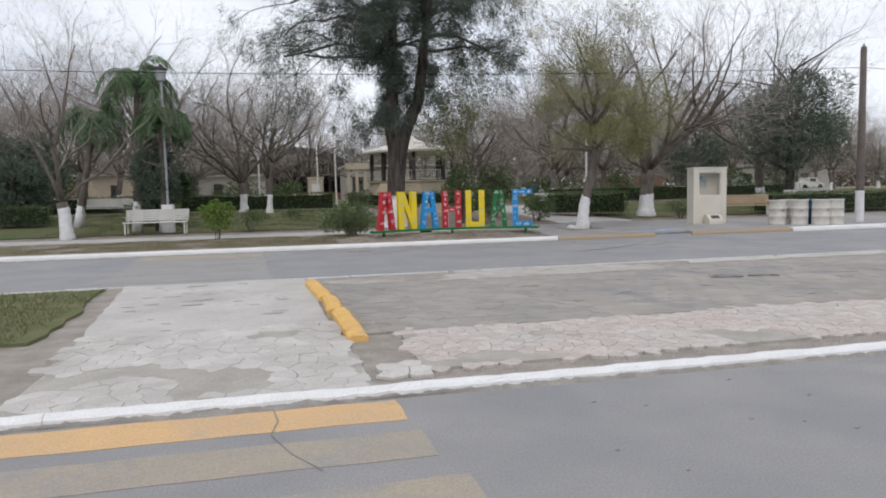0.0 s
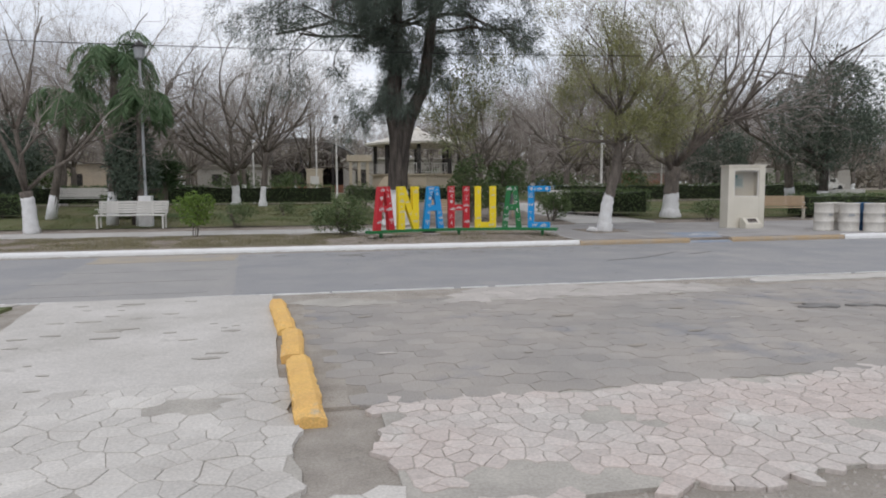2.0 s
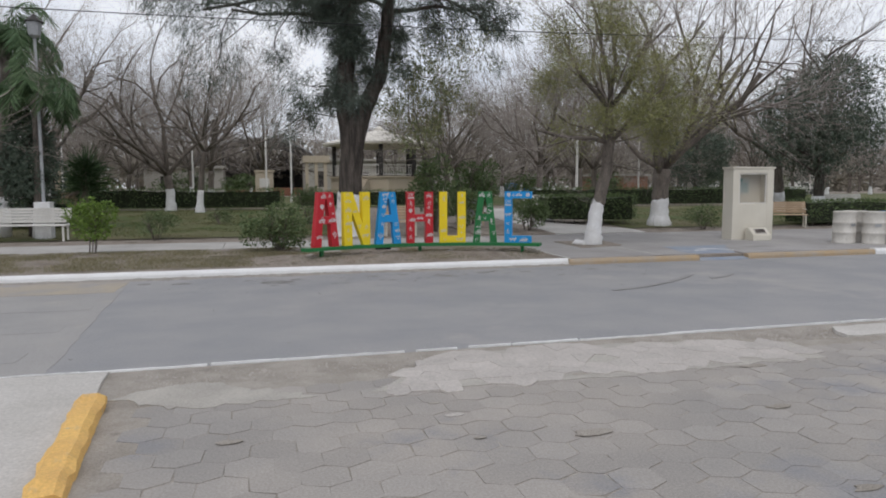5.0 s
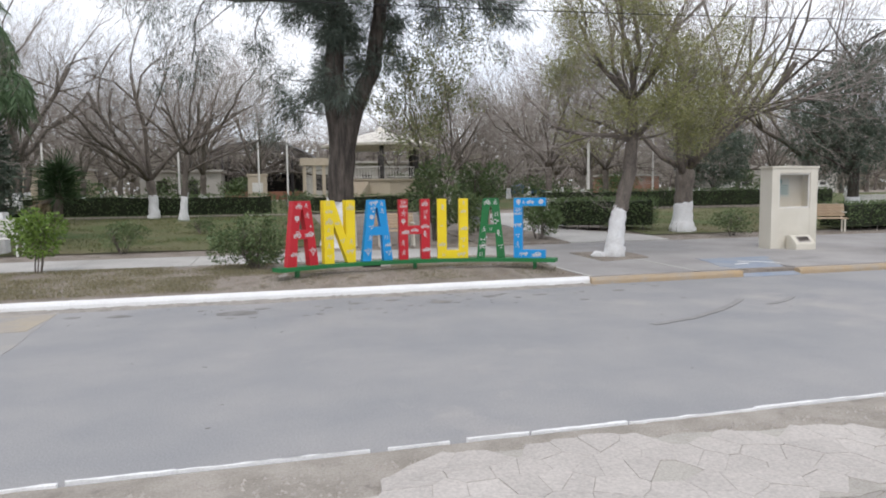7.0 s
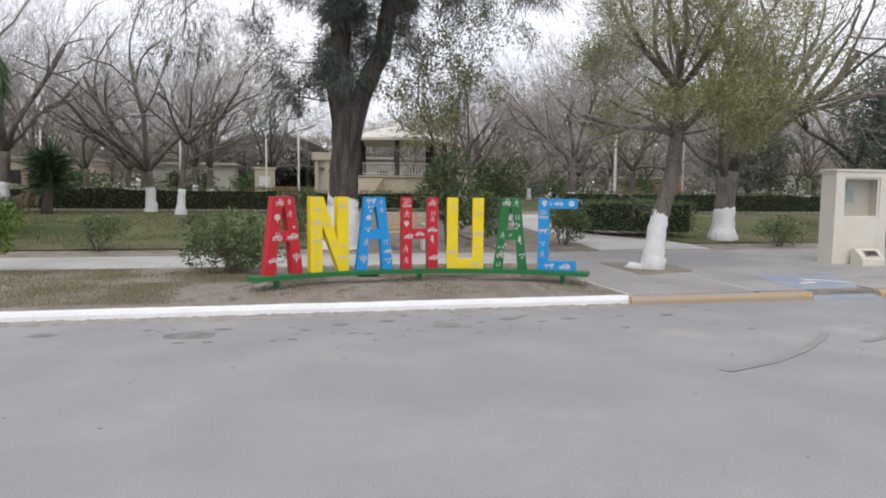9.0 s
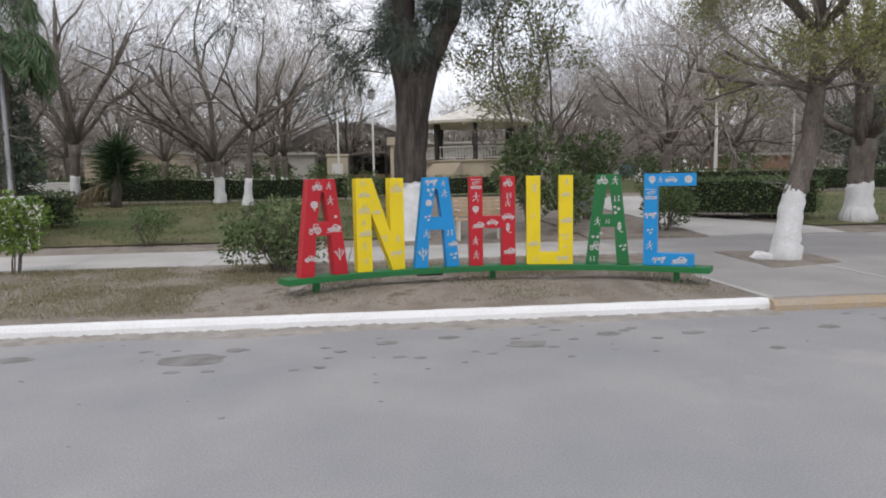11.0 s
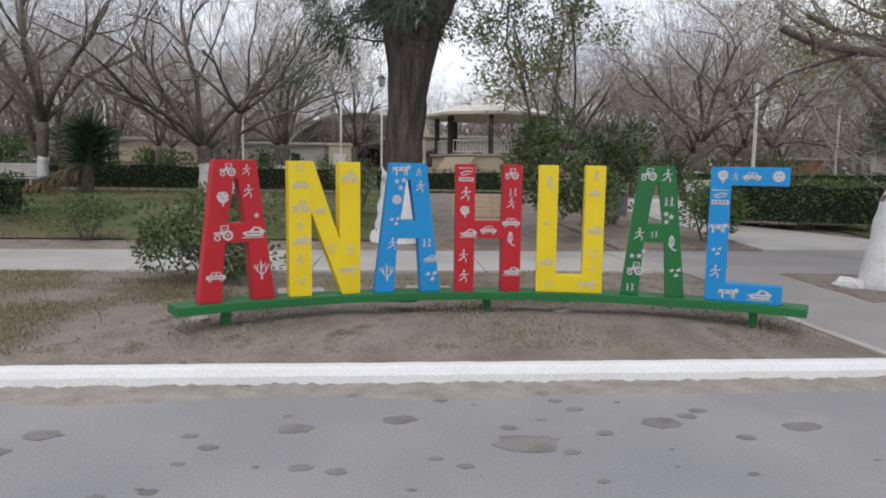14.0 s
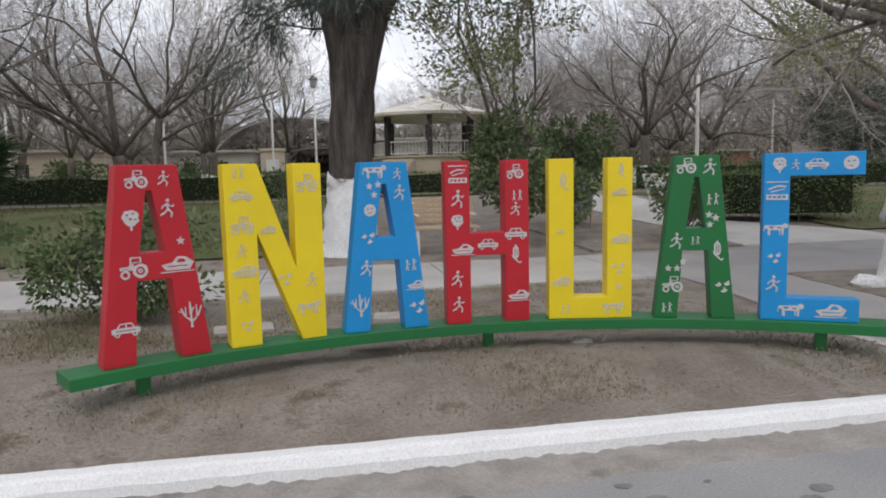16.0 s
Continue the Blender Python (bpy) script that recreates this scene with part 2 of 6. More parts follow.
L_YUCCA = leafy("yucca_blades", (0.03, 0.06, 0.025), (0.07, 0.11, 0.05))
L_DRY = leafy("dry_fronds", (0.20, 0.15, 0.09), (0.30, 0.24, 0.15))
L_GRASS = leafy("grass_blades", (0.15, 0.16, 0.065), (0.34, 0.28, 0.17))
L_LAWN = leafy("lawn_blades", (0.08, 0.11, 0.035), (0.20, 0.19, 0.085))
L_TUFT = leafy("verge_weeds", (0.14, 0.135, 0.075), (0.30, 0.26, 0.18))
# paler and greyer than the near leaves: distance haze mixed into the colour
L_FAR_HAZE = leafy("far_hazed_foliage", (0.24, 0.22, 0.17), (0.36, 0.32, 0.26))


# ---- mesh helpers ----
def mesh_of(name, verts, faces, material, smooth=False):
    me = bpy.data.meshes.new(name)
    me.from_pydata([tuple(map(float, v)) for v in verts], [], [tuple(map(int, f)) for f in faces])
    me.update()
    me.materials.append(material)
    if smooth:
        me.polygons.foreach_set("use_smooth", [True] * len(me.polygons))
    return me


def obj(name, data, parent=None, label=""):
    o = new(name, data)
    if parent:
        o.parent = parent
    return tagged(o, label)


def part(name, bm, material, parent=None, label="", smooth=False):
    me = bpy.data.meshes.new(name)
    bmesh.ops.recalc_face_normals(bm, faces=bm.faces)
    bm.to_mesh(me)
    bm.free()
    me.materials.append(material)
    if smooth:
        me.polygons.foreach_set("use_smooth", [True] * len(me.polygons))
    return obj(name, me, parent, label)


def thing(name, label, category, m=None, group="", kind=""):
    o = new(name)
    o.empty_display_size = 0.2
    if m:
        o.matrix_world = m
    return tagged(o, label, category, group, kind)


def box(sx, sy, sz, at=(0, 0, 0), bevel=0.006, bm=None, turn=None):
    """A bevelled box that stands on at."""
    b = bmesh.new()
    bmesh.ops.create_cube(b, size=1)
    bmesh.ops.scale(b, vec=(sx, sy, sz), verts=b.verts)
    if bevel:
        bmesh.ops.bevel(b, geom=b.edges[:], offset=bevel, segments=2, affect="EDGES", profile=0.6)
    m = Matrix.Translation(Vector(at)) @ (turn or Matrix()) @ Matrix.Translation((0, 0, sz / 2))
    bmesh.ops.transform(b, matrix=m, verts=b.verts)
    if bm is None:
        return b
    tmp = bpy.data.meshes.new("tmp")
    b.to_mesh(tmp)
    b.free()
    bm.from_mesh(tmp)
    bpy.data.meshes.remove(tmp)
    return bm


def lathe(profile, n=20):
    """A turned shape from (radius, height) pairs."""
    b = bmesh.new()
    rings = []
    for r, z in profile:
        rings.append([b.verts.new((r * math.cos(2 * math.pi * k / n), r * math.sin(2 * math.pi * k / n), z)) for k in range(n)])
    for a, c in zip(rings, rings[1:]):
        for k in range(n):
            b.faces.new((a[k], a[(k + 1) % n], c[(k + 1) % n], c[k]))
    b.faces.new(rings[0][::-1])
    b.faces.new(rings[-1])
    return b


def tubes(lines, sides=None):
    """Tapered tubes along polylines of (points, radii): vertices and faces."""
    V, F = [], []
    for pts, rad in lines:
        pts = np.asarray(pts, float)
        n = sides or (9 if rad[0] > 0.12 else 6 if rad[0] > 0.03 else 4 if rad[0] > 0.012 else 3)
        d = np.gradient(pts, axis=0)
        d /= np.linalg.norm(d, axis=1)[:, None] + 1e-9
        ref = np.array([1.0, 0, 0]) if abs(d[0][2]) > 0.8 else np.array([0, 0, 1.0])
        base = len(V)
        for p, t, r in zip(pts, d, rad):
            u = np.cross(t, ref)
            u /= np.linalg.norm(u) + 1e-9
            w = np.cross(t, u)
            for k in range(n):
                a = 2 * math.pi * k / n
                V.append(p + r * (math.cos(a) * u + math.sin(a) * w))
        for i in range(len(pts) - 1):
            for k in range(n):
                a, c = base + i * n + k, base + i * n + (k + 1) % n
                F.append((a, c, c + n, a + n))
        F.append(tuple(base + k for k in range(n))[::-1])
        F.append(tuple(base + (len(pts) - 1) * n + k for k in range(n)))
    return V, F


def prism(outline, holes, depth, bevel=0.004):
    """An upright flat shape in x and z, extruded along y from 0 to depth."""
    from mathutils.geometry import tessellate_polygon
    loops = [outline] + list(holes)
    flat = [[Vector((x, z, 0)) for x, z in lp] for lp in loops]
    tri = tessellate_polygon(flat)
    pts = [p for lp in loops for p in lp]
    b = bmesh.new()
    f = [b.verts.new((x, 0, z)) for x, z in pts]
    k = [b.verts.new((x, depth, z)) for x, z in pts]
    for t in tri:
        b.faces.new([f[i] for i in t])
        b.faces.new([k[i] for i in reversed(t)])
    s = 0
    for lp in loops:
        for i in range(len(lp)):
            a, c = s + i, s + (i + 1) % len(lp)
            b.faces.new((f[a], f[c], k[c], k[a]))
        s += len(lp)
    bmesh.ops.recalc_face_normals(b, faces=b.faces)
    if bevel:
        bmesh.ops.dissolve_limit(b, angle_limit=0.01, verts=b.verts[:], edges=b.edges[:])
        sharp = [e for e in b.edges if len(e.link_faces) == 2 and e.calc_face_angle(0) > 0.5]
        bmesh.ops.bevel(b, geom=sharp, offset=bevel, segments=2, affect="EDGES", profile=0.6)
    return b


def slab(name, corners, z, thick, material, parent=None, label="", lift=None):
    """A flat piece of paving with vertical sides from its corners (x, y)."""
    b = bmesh.new()
    hz = lift or (lambda x, y: 0.0)
    top = [b.verts.new((x, y, z + hz(x, y))) for x, y in corners]
    bot = [b.verts.new((x, y, z + hz(x, y) - thick)) for x, y in corners]
    b.faces.new(top)
    b.faces.new(bot[::-1])
    for i in range(len(top)):
        j = (i + 1) % len(top)
        b.faces.new((top[i], bot[i], bot[j], top[j]))
    return part(name, b, material, parent, label)


def rise(y):
    """Height of the park ground: level by the street, then a gentle slope up to the lawns."""
    return 0.13 if y < 25 else 0.13 + 0.05 * (y - 25) if y < 36 else 0.68 + 0.008 * (y - 36)


def ragged(corners, step, amp, rng):
    """The outline with its sides broken into uneven steps."""
    out = []
    for (x0, y0), (x1, y1) in zip(corners, corners[1:] + corners[:1]):
        n = max(1, int(math.hypot(x1 - x0, y1 - y0) / step))
        for k in range(n):
            f = k / n
            out.append((x0 + (x1 - x0) * f + rng.uniform(-amp, amp), y0 + (y1 - y0) * f + rng.uniform(-amp, amp)))
    return out


# ---- ground, roads, kerbs ----
def ground_sheet():
    ys = [-400, -60, -7.0, 18.19, 18.2, 22, 25, 28, 32, 36, 60, 120, 400]
    zs = [-0.03, -0.03, -0.03, -0.03, 0.105] + [rise(y) - 0.02 for y in ys[5:]]
    xs = [-400, -60, -20, 0, 20, 40, 80, 400]
    V = [(x, y, z) for y, z in zip(ys, zs) for x in xs]
    F = [(j * 8 + i, j * 8 + i + 1, j * 8 + i + 9, j * 8 + i + 8) for j in range(len(ys) - 1) for i in range(7)]
    return tagged(obj("ground", mesh_of("ground", V, F, DIRT)), "dry brown dirt ground of the park", "ground", kind="structure")


ground_sheet()
tagged(slab("road_near", [(-120, -5.5), (120, -5.5), (120, 4.1), (-120, 4.1)], 0.0, 0.1, ASPHALT), "grey worn asphalt street with faded crossing", "road", kind="structure")
road_far = tagged(slab("road_far", [(-120, 11.3), (120, 11.3), (120, 18.17), (-120, 18.17)], 0.0, 0.1, ASPHALT_FAR), "blue-grey asphalt street beside the park", "road", kind="structure")
tagged(slab("pavement_behind", [(-120, -9), (120, -9), (120, -5.5), (-120, -5.5)], 0.12, 0.2, SIDEWALK), "plain concrete pavement across the street", "pavement", kind="structure")
MED = 0.045
median = tagged(slab("median", [(-120, 4.1), (120, 4.1), (120, 11.3), (-120, 11.3)], MED - 0.02, 0.12, GRAVEL), "gravelly dirt median between two streets", "median", kind="structure")


def kerb(name, x0, x1, y0, y1, top, material, label, seg=1.6, seed=1, wob=0.012, joint=0.008):
    """A cast kerb in lengths with rough, chipped upper edges."""
    rng = random.Random(seed)
    root = tagged(new(name), label, "kerb", kind="structure")
    x = x0
    while x < x1 - 0.01:
        e = min(x1, x + seg * rng.uniform(0.85, 1.2))
        n = max(2, int((e - x) / 0.12)) if x > -15 and x < 30 else 2
        V, F = [], []
        for k in range(n + 1):
            px = x + (e - x - joint) * k / n
            a, c = rng.uniform(-wob, wob), rng.uniform(-wob, wob)
            V += [(px, y0 + a * 0.6, -0.06), (px, y0 + a + 0.004, top * 0.55), (px, y0 + 0.03 + a, top - 0.012 + c * 0.5), (px, y0 + 0.055, top + c * 0.3), (px, y1, top + c * 0.3), (px, y1, -0.06)]
        for k in range(n):
            for j in range(5):
                F.append((k * 6 + j, k * 6 + j + 1, k * 6 + j + 7, k * 6 + j + 6))
        F += [tuple(range(6)), tuple(n * 6 + j for j in range(6))[::-1]]
        obj("kerb_stone", mesh_of("kerb_stone", V, F, material), root)
        x = e
    return root


kerb("kerb_near", -30, 60, 4.035, 4.135, 0.068, WHITEWASH, "white-painted concrete kerb with chipped paint", 2.6, 3, 0.02, 0.003)
kerb("kerb_park", -40, 8.88, 18.13, 18.26, 0.128, WHITEWASH, "white-painted concrete kerb along the park", 3.0, 5, 0.009, 0.0)
kerb("kerb_orange", 8.88, 12.05, 18.04, 18.2, 0.115, ORANGE, "faded orange kerb by the plaza", 2.4, 6, 0.012, 0.003)
kerb("kerb_orange_east", 13.35, 17.0, 18.04, 18.2, 0.115, ORANGE, "faded orange kerb by the plaza", 2.4, 9, 0.012, 0.003)
kerb("kerb_park_east", 17.0, 70, 18.02, 18.2, 0.14, WHITEWASH, "white-painted concrete kerb along the park", 3.0, 7)



def gutter(x0, x1, y, wide, seed):
    """Sand washed against the foot of a kerb, its edges ragged."""
    V, F = [], []
    n = int((x1 - x0) / 0.035)
    for k in range(n + 1):
        px = x0 + (x1 - x0) * k / n
        h = 0.02 + 0.016 * noise.noise(Vector((px * 4, seed, 0))) + 0.024 * noise.noise(Vector((px * 16, seed, 3)))
        w = wide * (1 + 0.35 * noise.noise(Vector((px * 0.8, seed, 5))) + 0.15 * noise.noise(Vector((px * 6, seed, 7))))
        V += [(px, y + 0.03, max(0.004, h)), (px, y - 0.06, max(0.004, h * 0.55)), (px, y - w * 0.7, 0.006), (px, y - w, -0.004)]
    for k in range(n):
        for j in range(3):
            F.append((k * 4 + j, k * 4 + 4 + j, k * 4 + 5 + j, k * 4 + 1 + j))
    return tagged(obj("gutter_sand", mesh_of("gutter_sand", V, F, GUTTER, True)), "dusty sand washed along the kerb foot", "sand", kind="structure")


gutter(-20, 8.9, 18.13, 0.3, 2)
gutter(-12, 14, 4.04, 0.09, 8)

# white edge line of the far street, broken and uneven
rng = random.Random(8)
edge = tagged(new("edge_line"), "thin broken white line along the street edge", "road line", kind="structure")
x = -30.0
while x < 40:
    L = rng.uniform(0.35, 1.3)
    a = rng.uniform(-0.02, 0.02)
    w = rng.uniform(0.01, 0.03)
    if rng.random() < 0.84:
        b = ragged([(x, 11.31 + a), (x + L, 11.31 + a), (x + L, 11.31 + a + w), (x, 11.31 + a + w)], 0.09, 0.012, rng)
        slab("white_edge", b, MED - 0.003, 0.06, WHITEWASH, edge)
    x += L + rng.choice((0.01, 0.02, 0.12))

# crossing bars on both streets
cross = tagged(new("crossing_near"), "worn yellow crossing bars on grey asphalt", "road marking", kind="structure")
for y0, y1, xr, m in ((3.5, 3.93, 1.72, YELLOW_ROAD), (2.86, 3.28, 1.78, YELLOW_WORN), (2.0, 2.56, 1.9, YELLOW_WORN), (1.2, 1.75, 1.9, YELLOW_WORN), (0.4, 0.95, 1.9, YELLOW_WORN)):
    slab("crossing_bar", ragged([(-2.4, y0), (xr, y0), (xr, y1), (-2.4, y1)], 0.2, 0.012, rng), 0.004, 0.003, m, cross)
cross = tagged(new("crossing_far"), "faded beige crossing bars on asphalt", "road marking", kind="structure")
FADED = mat("faded_crossing", (0.315, 0.305, 0.295), (0.35, 0.335, 0.32), 1.2, 80, 0.8, 0.3, (0.37, 0.345, 0.315), 0.02, 1.0)
slab("crossing_ground", ragged([(-2.6, 11.35), (0.7, 11.35), (0.35, 17.0), (0.3, 18.02), (-2.75, 18.02), (-2.4, 14)], 0.3, 0.02, rng), 0.0035, 0.003, FADED, cross)
for y0, y1 in ((16.5, 17.85), (14.9, 15.3), (13.4, 13.8), (12.0, 12.4)):
    slab("crossing_bar", ragged([(-2.6, y0), (0.3, y0), (0.28, y1), (-2.65, y1)], 0.25, 0.02, rng), 0.007, 0.003, YELLOW_WORN if y0 > 16 else FADED, cross)
# skid marks, cracks and specks
for pts, w, road_y in ((((7.9, 14.5), (8.6, 14.72), (9.3, 15.1), (9.85, 15.5), (10.25, 15.85)), .09, 1), (((10.3, 15.3), (10.75, 15.5), (11.1, 15.75)), .08, 1), (((.86, 3.98), (.9, 3.7), (.86, 3.45), (.98, 3.1), (1.15, 2.8)), .006, 0)):
    up = [(x + w * .3, y - w * .5) for x, y in pts]
    dn = [(x - w * .3, y + w * .5) for x, y in reversed(pts)] if w > .03 else [(x - w, y) for x, y in reversed(pts)]
    slab("skid_mark" if road_y else "road_crack", up + dn, 0.0085, 0.003, SKID, road_far if road_y else cross)
for k in range(60):
    x, y = (rng.uniform(2, 7), rng.uniform(1.2, 3.8)) if k % 2 else (rng.uniform(0.5, 11), rng.uniform(12.0, 17.2))
    r = rng.uniform(.008, .022)
    slab("speck", [(x - r, y), (x, y - r * .6), (x + r * 1.3, y + r * .1), (x, y + r * .6)], 0.004, 0.003, OIL, road_far)

# oil stains and skid marks on the far street
for x, y, r in ((3.14, 17.31, .1), (2.83, 17.03, .26), (4.53, 17.35, .1), (5.12, 17.46, .1), (4.62, 16.83, .06), (4.8, 16.77, .05), (5.82, 17.07, .17), (6.7, 17.34, .12),
                (7.52, 17.25, .1), (7.98, 16.57, .07), (3.74, 16.56, .04), (8.96, 17.26, .1), (4.1, 17.1, .05), (5.3, 16.9, .035), (5.45, 16.8, .04), (6.3, 17.2, .05), (8.3, 17.3, .06), (1.2, 17.3, .14), (0.6, 17.4, .1), (9.8, 17.5, .08), (6.9, 17.45, .06), (7.1, 17.1, .05), (2.3, 17.4, .06), (6.1, 16.6, .03), (4.0, 16.9, .035)):
    pts = []
    for k in range(14):
        a = 2 * math.pi * k / 14
        q = r * rng.uniform(0.75, 1.15)
        pts.append((x + 1.15 * q * math.cos(a), y + 0.75 * q * math.sin(a)))
    slab("oil_stain", pts, 0.0035, 0.002, OIL, road_far)

for k in range(30):
    x, y, r = rng.uniform(0.5, 10.5), 17.8 - 1.7 * rng.random() ** 1.3, rng.uniform(.015, .06)
    slab("oil_stain", [(x + 1.2 * r * rng.uniform(.7, 1.1) * math.cos(t * .7), y + .75 * r * rng.uniform(.7, 1.1) * math.sin(t * .7)) for t in range(9)], 0.0036, 0.002, OIL, road_far)

# ---- median surfaces ----
path_edge = [(-0.95, 4.14), (1.6, 4.14), (1.5, 5.6), (1.38, 8.0), (1.25, 11.28), (-1.68, 11.28), (-1.3, 8.0), (-1.05, 6.0)]
walkway = tagged(slab("walkway", ragged(path_edge, 0.3, 0.02, rng), MED, 0.06, CONCRETE), "pale cracked concrete walkway across the median", "walkway", kind="structure")
slab("worn_patch", ragged([(-0.95, 4.15), (1.58, 4.15), (1.5, 6.4), (0.3, 6.7), (-1.05, 6.3)], 0.25, 0.05, rng), MED + 0.004, 0.003, WORN, walkway)
for k in range(34):
    x, y = rng.uniform(-1.15, 1.2), rng.uniform(6.3, 11.0)
    r = rng.uniform(.03, .13)
    q = [(x + 1.3 * r * rng.uniform(.5, 1.1) * math.cos(t * .7), y + .55 * r * rng.uniform(.4, 1.1) * math.sin(t * .7)) for t in range(9)]
    slab("flaked_patch", q, MED + .0035 + .0001 * k, .003, WORN, walkway)
hexbed = tagged(slab("paver_bed", [(1.62, 6.12), (40, 6.12), (40, 10.5), (1.35, 10.6)], MED + 0.0075, 0.05, GRAVEL), "dusty grey hexagonal pavers set in sand", "paving", kind="structure")
strip = tagged(slab("cracked_strip", [(2.05, 4.55), (30, 4.55), (30, 6.2), (2.1, 6.2)], MED + 0.003, 0.05, WORN), "pinkish cracked concrete strip beside the kerb", "paving", kind="structure")
grass_bed = tagged(slab("grass_verge", ragged([(-30, 6.6), (-1.55, 6.75), (-1.65, 8.5), (-1.95, 10.9), (-30, 10.9)], 0.3, 0.06, rng), MED + 0.02, 0.06, GRASS_M), "short grass verge on the median", "grass", kind="structure")
slab("pale_edge", ragged([(-30, 11.0), (-2.1, 11.02), (-1.95, 11.25), (-30, 11.25)], 0.3, 0.05, rng), MED + 0.004, 0.03, CONCRETE, median)
pale = slab("pale_patch", ragged([(3.3, 10.0), (5.2, 9.9), (7.5, 9.95), (7.6, 10.5), (6.9, 10.8), (5.4, 11.0), (4.4, 11.02), (3.9, 10.62)], 0.14, 0.035, rng), MED + 0.016, 0.04, WORN, median, "pale cracked concrete patch")
slab("pale_patch", ragged([(1.4, 10.35), (2.0, 10.68), (2.9, 10.05), (2.0, 9.95)], 0.07, 0.06, rng), MED + 0.0175, 0.04, WORN, median)
slab("pale_patch", ragged([(8.4, 10.6), (20, 10.4), (20, 10.9), (8.6, 11.0)], 0.2, 0.05, rng), MED + 0.020, 0.04, CONCRETE, median)
slab("dirt_patch", ragged([(7.5, 8.55), (7.95, 8.42), (8.05, 8.6), (7.7, 8.72)], 0.07, 0.05, rng), MED + 0.03, 0.03, OIL, median)

slab("dirt_patch", ragged([(8.1, 8.5), (8.5, 8.4), (8.55, 8.5), (8.2, 8.6)], 0.06, 0.04, rng), MED + 0.031, 0.03, OIL, median)
for k in range(26):
    x, y, r = rng.uniform(2.2, 11), rng.uniform(6.5, 10.2), rng.uniform(.03, .12)
    q = [(x + 1.5 * r * rng.uniform(.5, 1.1) * math.cos(t * .7), y + .6 * r * rng.uniform(.4, 1.1) * math.sin(t * .7)) for t in range(9)]
    slab("sand_patch", q, MED + .0185 + .0001 * k, .004, PATCH if k % 3 == 0 else GRAVEL, median)

# ---- park surfaces ----
def verge_sheet():
    """The dirt strip between kerb and sidewalk, uneven, heaped up a little under the letters."""
    xs, ys = np.arange(-30, 8.93, 0.16), np.linspace(18.24, 22.72, 29)
    V, F = [], []
    for y in ys:
        for x in xs:
            e = min(1, (y - 18.24) / .5, (22.72 - y) / .5, (8.9 - x) / .4)
            m = 0.12 * math.exp(-((y - 19.35) / .85) ** 2) * (1 / (1 + math.exp(-(x - 2.6) * 4)))
            z = 0.115 + max(0, e) * (m + 0.022 * noise.noise(Vector((x * 1.4, y * 1.4, 0))) + 0.012 * noise.noise(Vector((x * 5, y * 5, 2))) + 0.012)
            V.append((x, y, z))
    n = len(xs)
    for j in range(len(ys) - 1):
        for i in range(n - 1):
            F.append((j * n + i, j * n + i + 1, j * n + n + i + 1, j * n + n + i))
    return tagged(obj("dirt_verge", mesh_of("dirt_verge", V, F, DIRT, True)), "bare uneven dirt verge under the letters", "dirt verge", kind="structure")


verge_sheet()
walk_s = tagged(new("sidewalk"), "pale concrete sidewalk in front of the park lawn", "sidewalk", kind="structure")
x = -32.0
while x < 9.0:
    e = min(x + 2.4, 9.2)
    slab("sidewalk_slab", [(x + 0.008, 22.7), (e - 0.008, 22.7), (e - 0.008, 25.05), (x + 0.008, 25.05)], 0.145, 0.12, SIDEWALK, walk_s)
    x += 2.4
plaza = tagged(slab("plaza", [(8.95, 18.2), (12.05, 18.2), (12.05, 18.6), (13.35, 18.6), (13.35, 18.2), (17.0, 18.2), (40, 18.2 + 2.3), (40, 25.3), (11.95, 25.3), (9.2, 25.3), (9.2, 22.0), (8.95, 20)], 0.135, 0.12, PLAZA), "grey concrete plaza at the park corner", "plaza", kind="structure")
slab("pale_joint", [(11.2, 20.6), (11.28, 20.6), (11.2, 18.2), (11.08, 18.2)], 0.14, 0.02, SIDEWALK, plaza)
slab("pale_joint", [(8.86, 20.0), (8.95, 20.0), (8.95, 18.2), (8.86, 18.2)], 0.142, 0.1, SIDEWALK, plaza)
slab("blue_patch", ragged([(12.0, 18.62), (13.3, 18.62), (14.3, 20.1), (12.5, 20.1)], 0.15, 0.06, rng), 0.139, 0.003, BLUE_WORN, plaza, "faded blue access marking")
obj("ramp", mesh_of("ramp", [(12.05, 18.0, 0.006), (13.35, 18.0, 0.006), (13.35, 18.62, 0.141), (12.05, 18.62, 0.141), (12.05, 18.62, -0.05), (13.35, 18.62, -0.05), (12.05, 18.0, -0.05), (13.35, 18.0, -0.05)],
                    [(0, 1, 2, 3), (0, 3, 4, 6), (1, 7, 5, 2), (0, 6, 7, 1), (3, 2, 5, 4), (4, 5, 7, 6)], BLUE_WORN), plaza, "low kerb ramp with faded blue paint")
for q in ([(12.55, 18.85), (12.9, 18.92), (12.9, 18.99), (12.55, 18.93)], [(12.95, 19.3), (13.35, 19.1), (13.36, 19.17), (12.97, 19.37)], [(13.3, 19.05), (13.55, 18.8), (13.57, 18.87), (13.33, 19.12)]):
    slab("white_streak", ragged(q, 0.06, 0.012, rng), 0.1425, 0.003, WHITEWASH, plaza)
tagged(slab("path_back", [(11.9, 25.3), (15.2, 25.3), (15.2, 26.4), (13.6, 28.6), (14.9, 36), (11.6, 36), (11.9, 28.0)], -0.115 + 0.135, 0.12, SIDEWALK, lift=lambda x, y: rise(y)), "pale concrete path into the park", "path", kind="structure")
